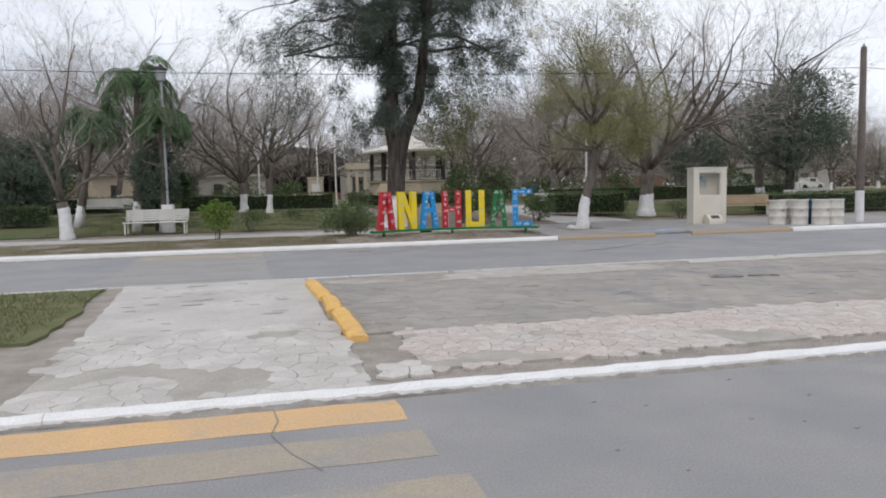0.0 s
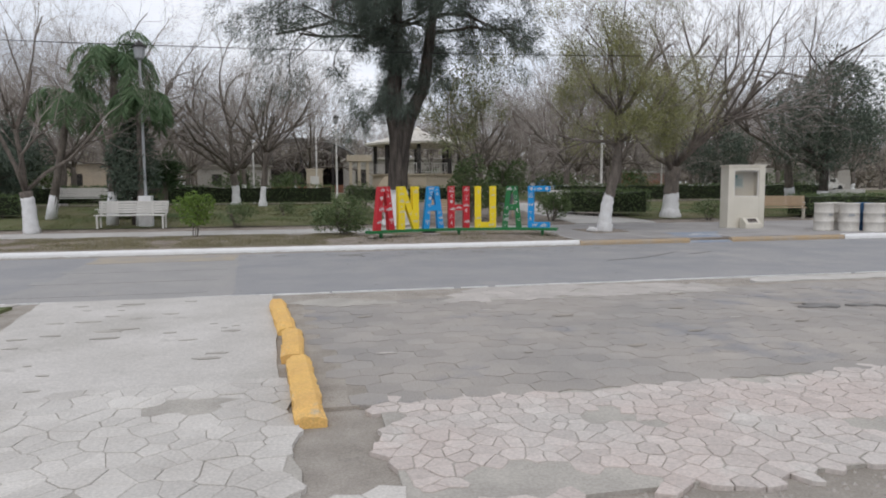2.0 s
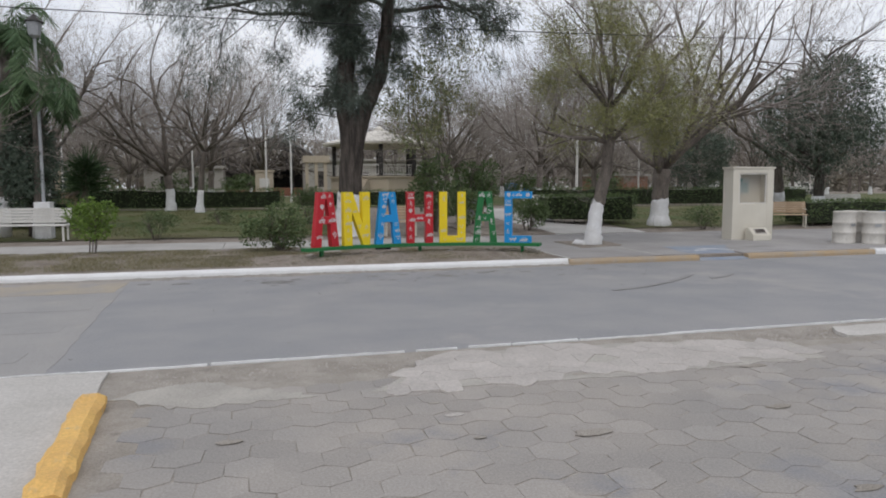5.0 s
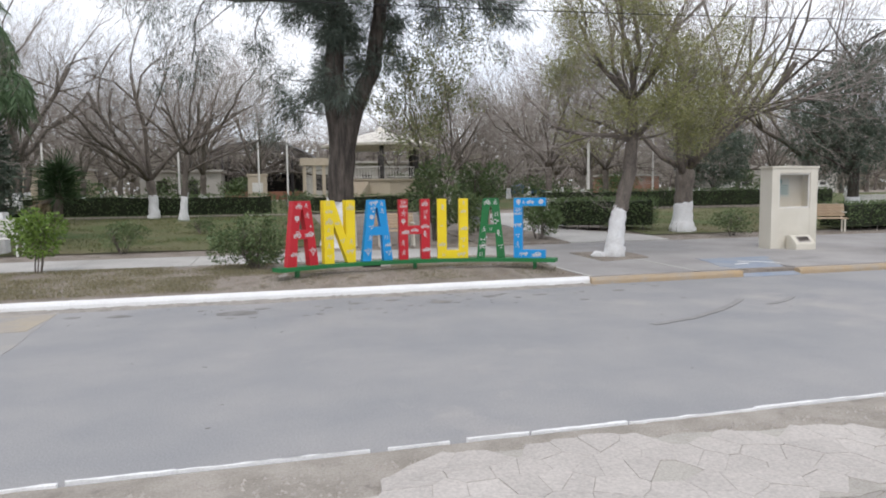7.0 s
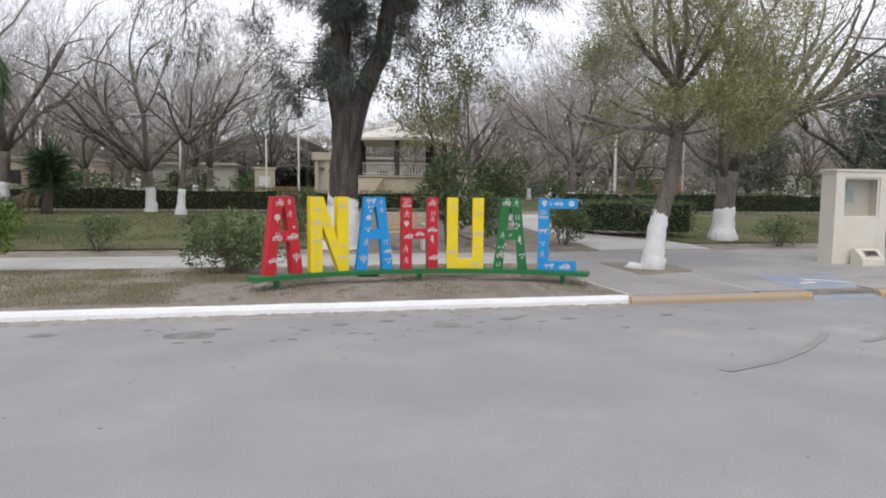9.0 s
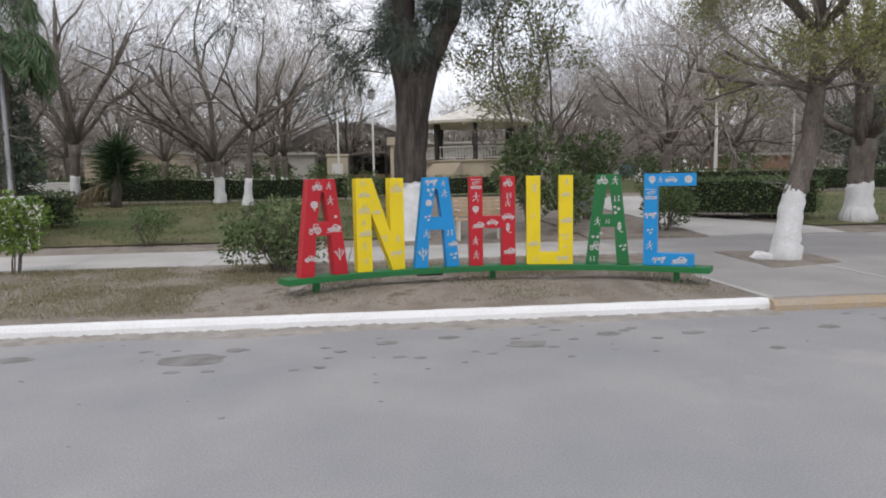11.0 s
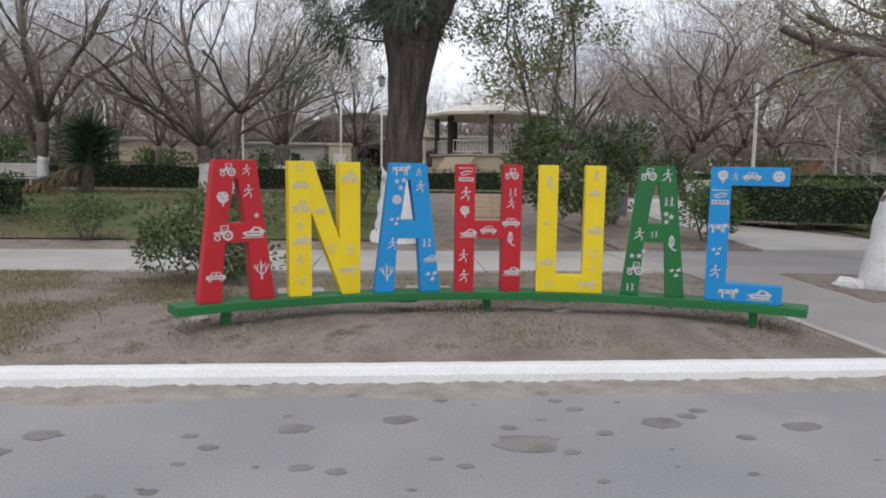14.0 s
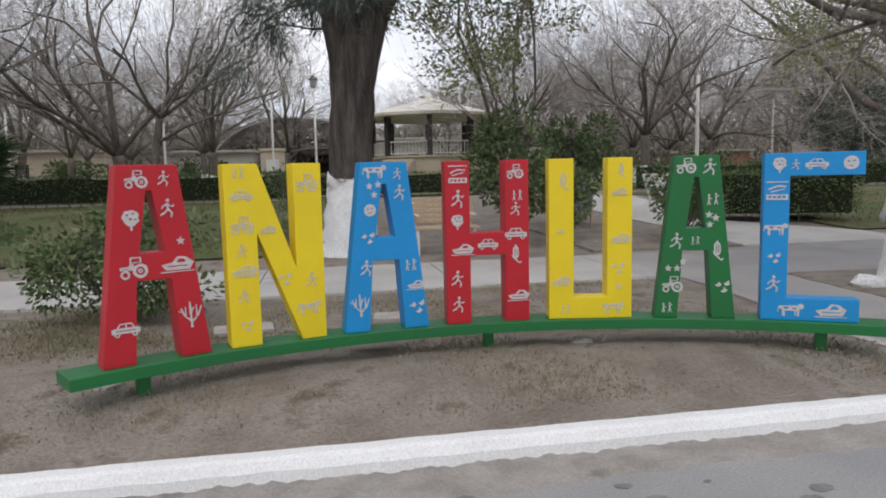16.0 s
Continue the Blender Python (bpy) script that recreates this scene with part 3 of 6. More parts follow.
tagged(slab("tree_pit", ragged([(10.5, 22.5), (10.35, 20.4), (11.7, 20.75), (12.0, 22.4)], 0.3, 0.03, rng), 0.142, 0.05, DIRT), "bare dirt tree pit in the plaza", "tree pit", kind="structure")
tagged(slab("planting_bed", ragged([(9.2, 25.4), (11.85, 25.3), (11.9, 28.3), (9.0, 29.5)], 0.4, 0.03, rng), 0.03, 0.05, DIRT, lift=lambda x, y: rise(y)), "bare dirt planting bed", "bed", kind="structure")


def lawn(name, x0, x1, y0, y1, material, label):
    ys = [y for y in np.linspace(y0, y1, 9)]
    V = [(x, y, rise(y) + 0.012) for y in ys for x in (x0, x1)]
    F = [(2 * j, 2 * j + 1, 2 * j + 3, 2 * j + 2) for j in range(8)]
    return tagged(obj(name, mesh_of(name, V, F, material)), label, "lawn", kind="structure")


lawn("lawn_west", -40, 5.2, 26.3, 39.0, LAWN, "patchy green winter lawn")
lawn("lawn_east", 15.3, 40, 26.6, 37.5, LAWN, "patchy green winter lawn")
lawn("lawn_back", -60, 90, 41, 75, LAWN, "far patchy lawn between the trees")


# ---- plants ----
def leaves(name, centres, dirs, length, width, material, rng, parent=None, jitter=0.5, droop=0.0, label=""):
    """One mesh of single leaves (rhombs) at the centres, each turned by chance round its direction."""
    c = np.asarray(centres, float)
    n = len(c)
    d = np.asarray(dirs, float) + rng.normal(0, jitter, (n, 3))
    d[:, 2] -= droop
    d /= np.linalg.norm(d, axis=1)[:, None] + 1e-9
    r = rng.normal(0, 1, (n, 3))
    w = np.cross(d, r)
    w /= np.linalg.norm(w, axis=1)[:, None] + 1e-9
    L = (length * rng.uniform(0.6, 1.3, n))[:, None]
    W = (width * rng.uniform(0.7, 1.2, n))[:, None]
    V = np.stack([c, c + d * L * 0.45 + w * W / 2, c + d * L, c + d * L * 0.45 - w * W / 2], 1).reshape(-1, 3)
    me = bpy.data.meshes.new(name)
    me.vertices.add(4 * n)
    me.vertices.foreach_set("co", V.ravel())
    me.loops.add(4 * n)
    me.loops.foreach_set("vertex_index", np.arange(4 * n))
    me.polygons.add(n)
    me.polygons.foreach_set("loop_start", np.arange(0, 4 * n, 4))
    me.polygons.foreach_set("loop_total", np.full(n, 4))
    me.update(calc_edges=True)
    me.materials.append(material)
    o = obj(name, me, parent, label)
    return o


def unit(v):
    v = np.asarray(v, float)
    return v / (np.linalg.norm(v) + 1e-9)


def turned_dir(d, angle, rng):
    """A direction that leaves d by about angle degrees."""
    a = unit(np.cross(d, rng.normal(0, 1, 3)))
    t = radians(angle * rng.uniform(0.6, 1.35))
    return unit(d * math.cos(t) + a * math.sin(t))


def limb(rng, p, d, L, r, taper=0.6, n=4, bend=0.16, up=0.04):
    pts, d = [np.array(p, float)], unit(d)
    for k in range(n):
        d = unit(d + rng.normal(0, bend, 3) + np.array([0, 0, up]))
        pts.append(pts[-1] + d * L / n)
    return pts, [r + (r * taper - r) * k / n for k in range(n + 1)], d


def grow(rng, p, d, L, r, level, lines, tips, kids=4, ratio=0.66, angle=38, up=0.04, bend=0.16, rmin=0.0028, taper=0.6):
    pts, rad, dd = limb(rng, p, d, L, r, taper, 4 if level > 1 else 2 + level, bend, up)
    lines.append((pts, rad))
    if level == 0:
        tips.append((pts[-1], dd))
        return
    for k in range(kids):
        f = 0.35 + 0.65 * (k + rng.uniform(0, 1)) / kids
        i = min(len(pts) - 1, int(f * (len(pts) - 1) + 0.5))
        nd = turned_dir(unit(pts[i] - pts[i - 1]), angle * (1 if k < kids - 1 else 0.5), rng)
        grow(rng, pts[i], nd, L * ratio * rng.uniform(0.75, 1.2), max(rmin, rad[i] * rng.uniform(0.38, 0.6)), level - 1, lines, tips, kids, ratio, angle, up, bend, rmin, taper)


def tree(name, label, seed, stem, limbs, level, at=(0, 0, 0), white=1.1, bark=BARK, twig=TWIG, kids=4, ratio=0.66, angle=38, up=0.05, bend=0.2,
         foliage=None, category="tree", group="", spray=(2, 0.45, 0.006), slim=0.74, keep=None):
    """spray: fine twigs at each tip (count, length, width); keep: which tips bear leaves. stem: (points, radii) of the trunk from the ground; limbs: (start index, direction, length, radius). foliage: (material, per tip, length, width, spread, droop)."""
    rng = np.random.default_rng(seed)
    root = thing(name, label, category, pose(*at), group)
    spts = [np.array(q, float) for q in stem[0]]
    fine, rad = [], []
    for i in range(len(spts) - 1):
        for k in range(4):
            f = k / 4
            fine.append(spts[i] * (1 - f) + spts[i + 1] * f + rng.normal(0, 0.012, 3))
            rad.append((stem[1][i] * (1 - f) + stem[1][i + 1] * f) * rng.uniform(0.94, 1.06))
    fine.append(spts[-1])
    rad.append(stem[1][-1])
    fine[0] = spts[0] - np.array([0, 0, 0.12])
    V, F = tubes([(fine, rad)], 12)
    obj("trunk", mesh_of("trunk", V, F, bark, True), root)
    if white:
        zs = [(q, r) for q, r in zip(fine, rad) if q[2] <= white - 0.05]
        k = len(zs)
        q0, q1 = fine[k - 1], fine[min(k, len(fine) - 1)]
        f = (white - q0[2]) / max(1e-3, q1[2] - q0[2])
        pts = [q for q, r in zs] + [q0 * (1 - f) + q1 * f]
        rr = [r + 0.008 for q, r in zs] + [rad[k - 1] + 0.006]
        V, F = tubes([(pts, rr)], 14)
        V = [v + np.array([0, 0, rng.normal(0, 0.03)]) if v[2] > white - 0.08 else v for v in V]
        obj("whitewash", mesh_of("whitewash", V, F, LIME, True), root, "whitewashed lower trunk")
    small, tips = [], []
    for i, d, L, r in limbs:
        lines = []
        grow(rng, spts[i], unit(d), L, r * slim, level, lines, tips, kids, ratio, angle, up, bend)
        big = [ln for ln in lines if ln[1][0] > 0.02]
        small += [ln for ln in lines if ln[1][0] <= 0.02]
        V, F = tubes(big)
        obj("limb", mesh_of("limb", V, F, bark, True), root)
    V, F = tubes(small, 3)
    tagged(obj("twig_crown", mesh_of("twig_crown", V, F, twig), root), kind="stuff")
    if spray:
        per, ll, ww = spray
        c = np.repeat(np.array([t[0] for t in tips]), per, 0)
        dd = np.repeat(np.array([t[1] for t in tips]), per, 0)
        tagged(leaves("twig_spray", c - dd * rng.uniform(0, ll, (len(c), 1)), dd, ll, ww, twig, rng, root, 0.42, 0.0), kind="stuff")
    if foliage:
        m, per, ll, ww, spread, droop = foliage
        tips = [t for t in tips if keep is None or keep(*t[0])]
        c = np.repeat(np.array([t[0] for t in tips]), per, 0)
        dd = np.repeat(np.array([t[1] for t in tips]), per, 0)
        c = c + rng.normal(0, spread, c.shape)
        tagged(leaves("foliage", c, dd, ll, ww, m, rng, root, 0.6, droop), kind="stuff")
    return root


def around(n, tilt, seed, L, r, i=-1, start=0.0):
    """n limbs spread round a stem's point i."""
    rng = random.Random(seed)
    out = []
    for k in range(n):
        a = start + 2 * math.pi * (k + rng.uniform(-0.25, 0.25)) / n
        t = radians(tilt * rng.uniform(0.7, 1.25))
        out.append((i, (math.sin(t) * math.cos(a), math.sin(t) * math.sin(a), math.cos(t)), L * rng.uniform(0.85, 1.2), r * rng.uniform(0.8, 1.15)))
    return out


def clump_points(rng, n, rx, ry, z0, z1, clumps=14, tight=0.32):
    """Points in an uneven crown made of clumps."""
    cc = rng.normal(0, 1, (clumps, 3))
    cc /= np.linalg.norm(cc, axis=1)[:, None]
    cc *= rng.uniform(0.45, 0.8, clumps)[:, None]
    k = rng.integers(0, clumps, n)
    q = rng.normal(0, 1, (n, 3))
    q /= np.linalg.norm(q, axis=1)[:, None]
    q *= (tight * rng.uniform(0.3, 1.0, n) ** 0.4)[:, None]
    p = cc[k] + q
    out = unit_rows(q)
    p[:, 0] *= rx
    p[:, 1] *= ry
    p[:, 2] = (z0 + z1) / 2 + p[:, 2] * (z1 - z0) / 2
    return p, out


def unit_rows(q):
    return q / (np.linalg.norm(q, axis=1)[:, None] + 1e-9)


def shrub(name, label, seed, at, rx, ry, h, n, ll, ww, material, z0=0.1, clumps=16, stems=7, category="shrub", group="", tight=0.36):
    rng = np.random.default_rng(seed)
    root = thing(name, label, category, pose(*at), group)
    lines = []
    for k in range(stems):
        a = rng.uniform(0, 6.28)
        d = (0.5 * math.cos(a) * rx / max(h, 0.1), 0.5 * math.sin(a) * ry / max(h, 0.1), 1)
        p, r, _ = limb(rng, (0.06 * math.cos(a), 0.06 * math.sin(a), -0.05), d, h * 0.85, 0.008 + 0.006 * h, 0.3, 5, 0.15, 0.05)
        lines.append((p, r))
        for j in range(4):
            i = rng.integers(2, 5)
            lines.append(limb(rng, p[i], turned_dir(np.array([0, 0, 1.0]), 50, rng), h * 0.35, r[i] * 0.7, 0.3, 3)[:2])
    V, F = tubes(lines)
    tagged(obj("stem_tangle", mesh_of("stem_tangle", V, F, BARK), root), kind="stuff")
    p, d = clump_points(rng, n, rx, ry, z0, h, clumps, tight)
    p[:, 2] = np.maximum(p[:, 2], 0.03)
    tagged(leaves("foliage", p, d, ll, ww, material, rng, root), kind="stuff")
    return root


def hedge(name, label, seed, x0, x1, y0, y1, h, density=260, skew=0.0):
    """A clipped hedge: a solid core coloured near black as inner shade, under a coat of leaves; skew shifts y along x.
    """
    rng = np.random.default_rng(seed)
    z = rise((y0 + y1) / 2)
    root = thing(name, label, "hedge", pose(0, 0, 0))
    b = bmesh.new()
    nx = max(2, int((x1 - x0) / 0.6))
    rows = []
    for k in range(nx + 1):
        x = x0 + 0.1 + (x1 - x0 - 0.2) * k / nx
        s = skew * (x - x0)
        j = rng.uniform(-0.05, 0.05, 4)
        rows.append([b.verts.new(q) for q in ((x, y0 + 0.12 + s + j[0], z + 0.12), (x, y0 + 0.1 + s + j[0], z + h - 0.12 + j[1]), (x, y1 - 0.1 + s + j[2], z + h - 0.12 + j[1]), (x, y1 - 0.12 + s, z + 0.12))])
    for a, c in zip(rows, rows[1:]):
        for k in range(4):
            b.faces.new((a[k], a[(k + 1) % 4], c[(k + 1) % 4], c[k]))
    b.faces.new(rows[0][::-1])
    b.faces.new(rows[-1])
    part("core", b, HEDGE_SHADE, root)
    stems = []
    for k in range(int((x1 - x0) / 0.35)):
        x = x0 + 0.2 + k * 0.35
        y = y0 + 0.2 + skew * (x - x0)
        stems.append(([np.array((x, y, z - 0.05)), np.array((x + rng.uniform(-.1, .1), y + rng.uniform(-.05, .1), z + 0.35))], [0.018, 0.012]))
    V, F = tubes(stems)
    tagged(obj("stem_tangle", mesh_of("stem_tangle", V, F, BARK), root), kind="stuff")
    L, D = x1 - x0, y1 - y0
    nf, nt, ne = int(L * h * density), int(L * D * density * 0.8), int(D * h * density)
    u = rng.uniform(0, 1, (nf, 2))
    P = [np.c_[x0 + u[:, 0] * L, y0 + rng.normal(0, 0.05, nf), z + 0.1 + u[:, 1] ** 0.85 * (h - 0.12)]]
    N = [np.tile((0, -1, 0.3), (nf, 1))]
    u = rng.uniform(0, 1, (nt, 2))
    P.append(np.c_[x0 + u[:, 0] * L, y0 + u[:, 1] * D, z + h - 0.06 + rng.normal(0, 0.045, nt)])
    N.append(np.tile((0, -0.2, 1), (nt, 1)))
    for xe, sx in ((x0, -1), (x1, 1)):
        u = rng.uniform(0, 1, (ne, 2))
        P.append(np.c_[xe + rng.normal(0, 0.05, ne), y0 + u[:, 0] * D, z + 0.1 + u[:, 1] * (h - 0.12)])
        N.append(np.tile((sx, 0, 0.3), (ne, 1)))
    P, N = np.concatenate(P), np.concatenate(N)
    P[:, 1] += skew * (P[:, 0] - x0)
    tagged(leaves("foliage", P, N, 0.085, 0.05, L_HEDGE, rng, root, 0.7), kind="stuff")
    return root


# near-black colour that stands for the shade between the hedge leaves
HEDGE_SHADE = mat("hedge_inner_shade", (0.018, 0.026, 0.012), (0.03, 0.035, 0.02), 6, 30, 0.95, 0.5)

# the great casuarina behind the letters
gr = np.random.default_rng(21)


def casuarina():
    root = thing("casuarina_tree", "tall dark casuarina tree with a whitewashed forked trunk", "tree", pose(5.25, 26.5, rise(26.5)))
    base = [((0, 0, -0.15), .52), ((0.02, 0, 0.25), .42), ((0.05, 0, 1.0), .37), ((0.12, 0, 2.2), .36), ((0.2, 0, 3.2), .40), ((0.25, 0, 3.7), .40)]
    left = [((0.1, 0, 2.9), .30), ((0.02, 0, 3.8), .31), ((-0.05, 0, 4.8), .27), ((0.12, 0.1, 6.5), .23), ((0.15, 0.2, 9), .19), ((0.0, 0.3, 12), .12), ((0.1, 0.2, 14.5), .05)]
    right = [((0.3, 0, 3.0), .27), ((0.62, 0, 4.1), .25), ((1.05, -0.05, 5.0), .23), ((1.3, 0, 6.5), .2), ((1.6, 0, 9), .16), ((1.7, -.1, 12), .09), ((1.9, 0, 14), .04)]

    def smooth(seq):
        out = []
        for (p, r), (q, s) in zip(seq, seq[1:]):
            for k in range(4):
                f = k / 4
                out.append((np.array(p) * (1 - f) + np.array(q) * f + gr.normal(0, 0.015, 3), (r * (1 - f) + s * f) * gr.uniform(.96, 1.04)))
        out.append((np.array(seq[-1][0], float), seq[-1][1]))
        return [a for a, _ in out], [c for _, c in out]
    V, F = tubes([smooth(base)], 16)
    obj("trunk", mesh_of("trunk", V, F, BARK_DARK, True), root)
    for seq in (left, right):
        V, F = tubes([smooth(seq)], 14)
        obj("stem", mesh_of("stem", V, F, BARK_DARK, True), root)
    wb = [((0.0, 0, -0.12), .60), ((0.02, 0, 0.25), .465), ((0.05, 0, 1.0), .41), ((0.07, 0, 1.25), .40)]
    V, F = tubes([smooth(wb)], 18)
    V = [v + np.array([0, 0, gr.normal(0, 0.035)]) if v[2] > 1.15 else v for v in V]
    obj("whitewash", mesh_of("whitewash", V, F, LIME, True), root, "whitewashed lower trunk")
    big, small, tips = [], [], []
    def branch(p, d, L, r, level, kids, ratio, angle, up):
        lines = []
        grow(gr, p, unit(d), L, r, level, lines, tips, kids, ratio, angle, up, 0.2)
        big.append([q for q in lines if q[1][0] > 0.014])
        small.extend(q for q in lines if q[1][0] <= 0.014)

    for stem in (smooth(left), smooth(right)):
        for k in range(28):
            i = int(gr.integers(13, len(stem[0]) - 1))
            p = stem[0][i]
            a = gr.uniform(0, 6.283)
            d = (math.cos(a) * (0.6 if math.cos(a) > 0 else 1.0), 0.8 * math.sin(a), gr.uniform(0.1, 0.6))
            branch(p, d, 2.9 * gr.uniform(0.6, 1.2) * (1.0 if p[2] < 10 else 0.65), max(0.03, stem[1][i] * 0.28), 3, 4, 0.5, 42, -0.08)
    for d, L, z in (((-1, -0.1, 0.35), 4.4, 7.0), ((-1, 0.3, 0.2), 3.6, 6.6), ((-0.8, -0.5, 0.3), 3.8, 7.6), ((1, -0.2, 0.35), 3.0, 7.6), ((0.9, 0.3, 0.4), 3.2, 8.2), ((-0.9, -0.2, 0.5), 4.6, 8.0), ((1, .1, .25), 3.2, 7.0)):
        branch((0.1 if d[0] < 0 else 1.3, 0, z), d, L, 0.07, 3, 4, 0.45, 46, -0.14)
    # short leafy shoots on the lower stems and in the fork
    for stem, lo, hi, n in ((smooth(left), 3, 13, 22), (smooth(right), 8, 13, 6)):
        for k in range(n):
            i = int(gr.integers(lo, hi))
            a = gr.uniform(0, 6.283)
            branch(stem[0][i], (math.cos(a), math.sin(a), 0.5), gr.uniform(0.4, 0.9), 0.018, 2, 4, 0.55, 45, -0.1)
    for z in (3.7, 4.1, 4.5):
        branch((-0.2, 0, z), (-1, -0.3, 0.25), 1.1, 0.02, 2, 4, 0.6, 40, -0.2)
    for q in big:
        if q:
            V, F = tubes(q)
            obj("limb", mesh_of("limb", V, F, BARK_DARK, True), root)
    V, F = tubes(small, 3)
    tagged(obj("twig_crown", mesh_of("twig_crown", V, F, BARK_DARK), root), kind="stuff")
    t = np.array([q[0] for q in tips])
    d = np.array([q[1] for q in tips])
    per = 36
    c = np.repeat(t, per, 0) + gr.normal(0, 0.13, (len(t) * per, 3))
    tagged(leaves("foliage", c, np.repeat(d, per, 0) * 0.6, 0.3, 0.0165, L_NEEDLE, gr, root, 0.5, 0.35), kind="stuff")
    return root


casuarina()

# street tree in the plaza pit: leaning whitewashed trunk, olive shoots
tree("street_tree", "leaning street tree with whitewashed trunk and sparse olive leaves", 31,
     ([(0, 0, 0), (0.02, 0, 0.35), (0.08, 0, 0.8), (0.2, 0, 1.3), (0.42, 0.05, 2.0), (0.46, 0.05, 2.7), (0.5, 0.1, 3.6)], [.26, .2, .175, .165, .15, .14, .10]),
     around(5, 38, 4, 2.3, .085) + around(4, 48, 5, 1.9, .07, 5, 0.6) + around(2, 15, 9, 2.6, .08) + [(5, (-1, -.25, .3), 2.4, .085)] + around(3, 62, 21, 1.2, .035, 5) + around(3, 45, 22, 1.2, .035, 6), 4, (11.1, 21.3, 0.13), 1.12, kids=4, ratio=0.58, angle=38, up=0.05,
     foliage=(L_OLIVE, 24, 0.058, 0.024, 0.17, 0.1), spray=(2, 0.35, 0.005), keep=lambda x, y, z: z > 2.5 and (x > -1.0 or z > 4.3) and (z < 4.6 or noise.noise(Vector((x, y, z))) > 0.1))
# big spreading bare tree
tree("spreading_tree", "large bare spreading tree with thick whitewashed trunk", 32,
     ([(0, 0, 0), (0, 0, .4), (.02, 0, .95), (.05, 0, 1.7), (.1, 0, 2.1)], [.46, .34, .3, .3, .32]),
     around(5, 38, 7, 4.2, .19) + [(4, (.9, 0, .75), 4.8, .2), (4, (.75, -.4, .9), 4.6, .17), (3, (-.7, -.2, 1), 4.0, .17), (4, (.1, 0, 1), 4.4, .2)], 4, (17.0, 27.3, rise(27.3)), 1.0, kids=4, ratio=0.66, angle=36, up=0.06, bend=0.18, spray=(3, 0.5, 0.006))
# bare trees on the lawn
tree("lawn_tree", "bare grey lawn tree with whitewashed trunk", 33, ([(0, 0, 0), (0, 0, .4), (-.02, 0, .95), (-.1, 0, 1.6)], [.27, .2, .175, .18]),
     around(4, 38, 11, 4.0, .15) + [(3, (-.7, -.1, 1), 4.3, .16), (3, (-.15, 0, 1), 4.4, .15)], 4, (-1.35, 37.9, rise(37.9)), 1.0, kids=4, ratio=0.66, angle=36)
tree("lawn_tree", "slim bare lawn tree with whitewashed trunk", 34, ([(0, 0, 0), (.02, 0, .4), (.05, 0, .9), (.15, 0, 1.9), (.3, 0, 2.6)], [.22, .13, .12, .115, .11]),
     around(4, 45, 12, 2.7, .07) + [(3, (1, 0, .55), 4.0, .07), (4, (.8, -.1, .7), 3.6, .08)], 4, (0.05, 35.8, rise(35.8)), 0.95, kids=4, ratio=0.64, angle=36)
tree("lawn_tree", "bare lawn tree with fluted whitewashed trunk", 35, ([(0, 0, 0), (0, 0, .4), (.0, 0, 1.0), (.05, 0, 2.2)], [.25, .165, .155, .175]),
     around(6, 32, 13, 4.0, .13), 4, (-5.85, 36.0, rise(36.0)), 1.15, kids=4, ratio=0.66, angle=34)
tree("roadside_tree", "bare three-limbed roadside tree with whitewashed trunk", 36, ([(0, 0, 0), (0, 0, .3), (-.03, 0, .8), (-.1, 0, 1.3)], [.25, .21, .19, .19]),
     [(3, (-.62, 0, 1), 3.6, .11), (3, (-.12, 0, 1), 3.9, .12), (3, (.45, .2, 1), 3.4, .09), (3, (-.2, -.5, 1), 2.8, .07)], 4, (-6.7, 25.6, rise(25.6)), 1.1, kids=4, ratio=0.62, angle=36)
tree("slender_tree", "slender leafy tree with several thin stems", 37, ([(0, 0, 0), (0, 0, .3), (.02, 0, .6), (.05, 0, 1.0)], [.1, .08, .07, .06]),
     around(4, 14, 15, 3.4, .035) + [(3, (.02, 0, 1), 4.4, .04)], 3, (8.3, 27.4, rise(27.4)), 0, kids=5, ratio=0.42, angle=38, up=0.1, foliage=(L_SLENDER, 13, 0.105, 0.043, 0.12, 0.15), spray=None, slim=1.0)

# shrubs
shrub("bush", "light green young bush by the sidewalk", 41, (-1.3, 23.05 - 0.6, .13), .62, .5, 1.35, 2200, .075, .045, L_LIME, 0.25, 18, 6)
shrub("bush", "loose dark green bush beside the letters", 42, (3.0, 21.7, .13), .98, .7, 1.12, 4200, .08, .038, L_SHRUB, 0.05, 22, 12)
shrub("bush", "low dark bush on the lawn edge", 43, (-0.4, 26.2, .2), .7, .5, 0.9, 1600, .07, .03, L_SHRUB, 0.05, 16, 9)
shrub("bush", "leafy dark green shrub behind the letters", 44, (8.2, 26.9, .2), .85, .7, 2.5, 2600, .13, .06, L_SHRUB, 0.4, 18, 8)
shrub("bush", "leafy green shrub with low branches", 45, (9.0, 26.5, .2), .6, .6, 1.5, 2000, .12, .055, L_SHRUB, 0.2, 12, 6)
shrub("bush", "rounded dark green shrub behind the letters", 46, (10.25, 28.9, .32), 1.0, .9, 2.6, 3600, .12, .055, L_HEDGE, 0.3, 18, 7)
shrub("bush", "bushy dark green shrub in the planting bed", 47, (11.3, 26.3, .2), .8, .7, 1.35, 2600, .09, .045, L_HEDGE, 0.05, 18, 9)
shrub("bush", "small loose shrub on the lawn", 48, (1.2, 30.5, .42), .5, .4, .6, 700, .07, .03, L_SHRUB, 0.05, 10, 7)
shrub("bush", "small loose shrub on the lawn", 49, (17.9, 25.9, .17), .95, .5, .95, 1500, .08, .035, L_SHRUB, 0.05, 14, 9)
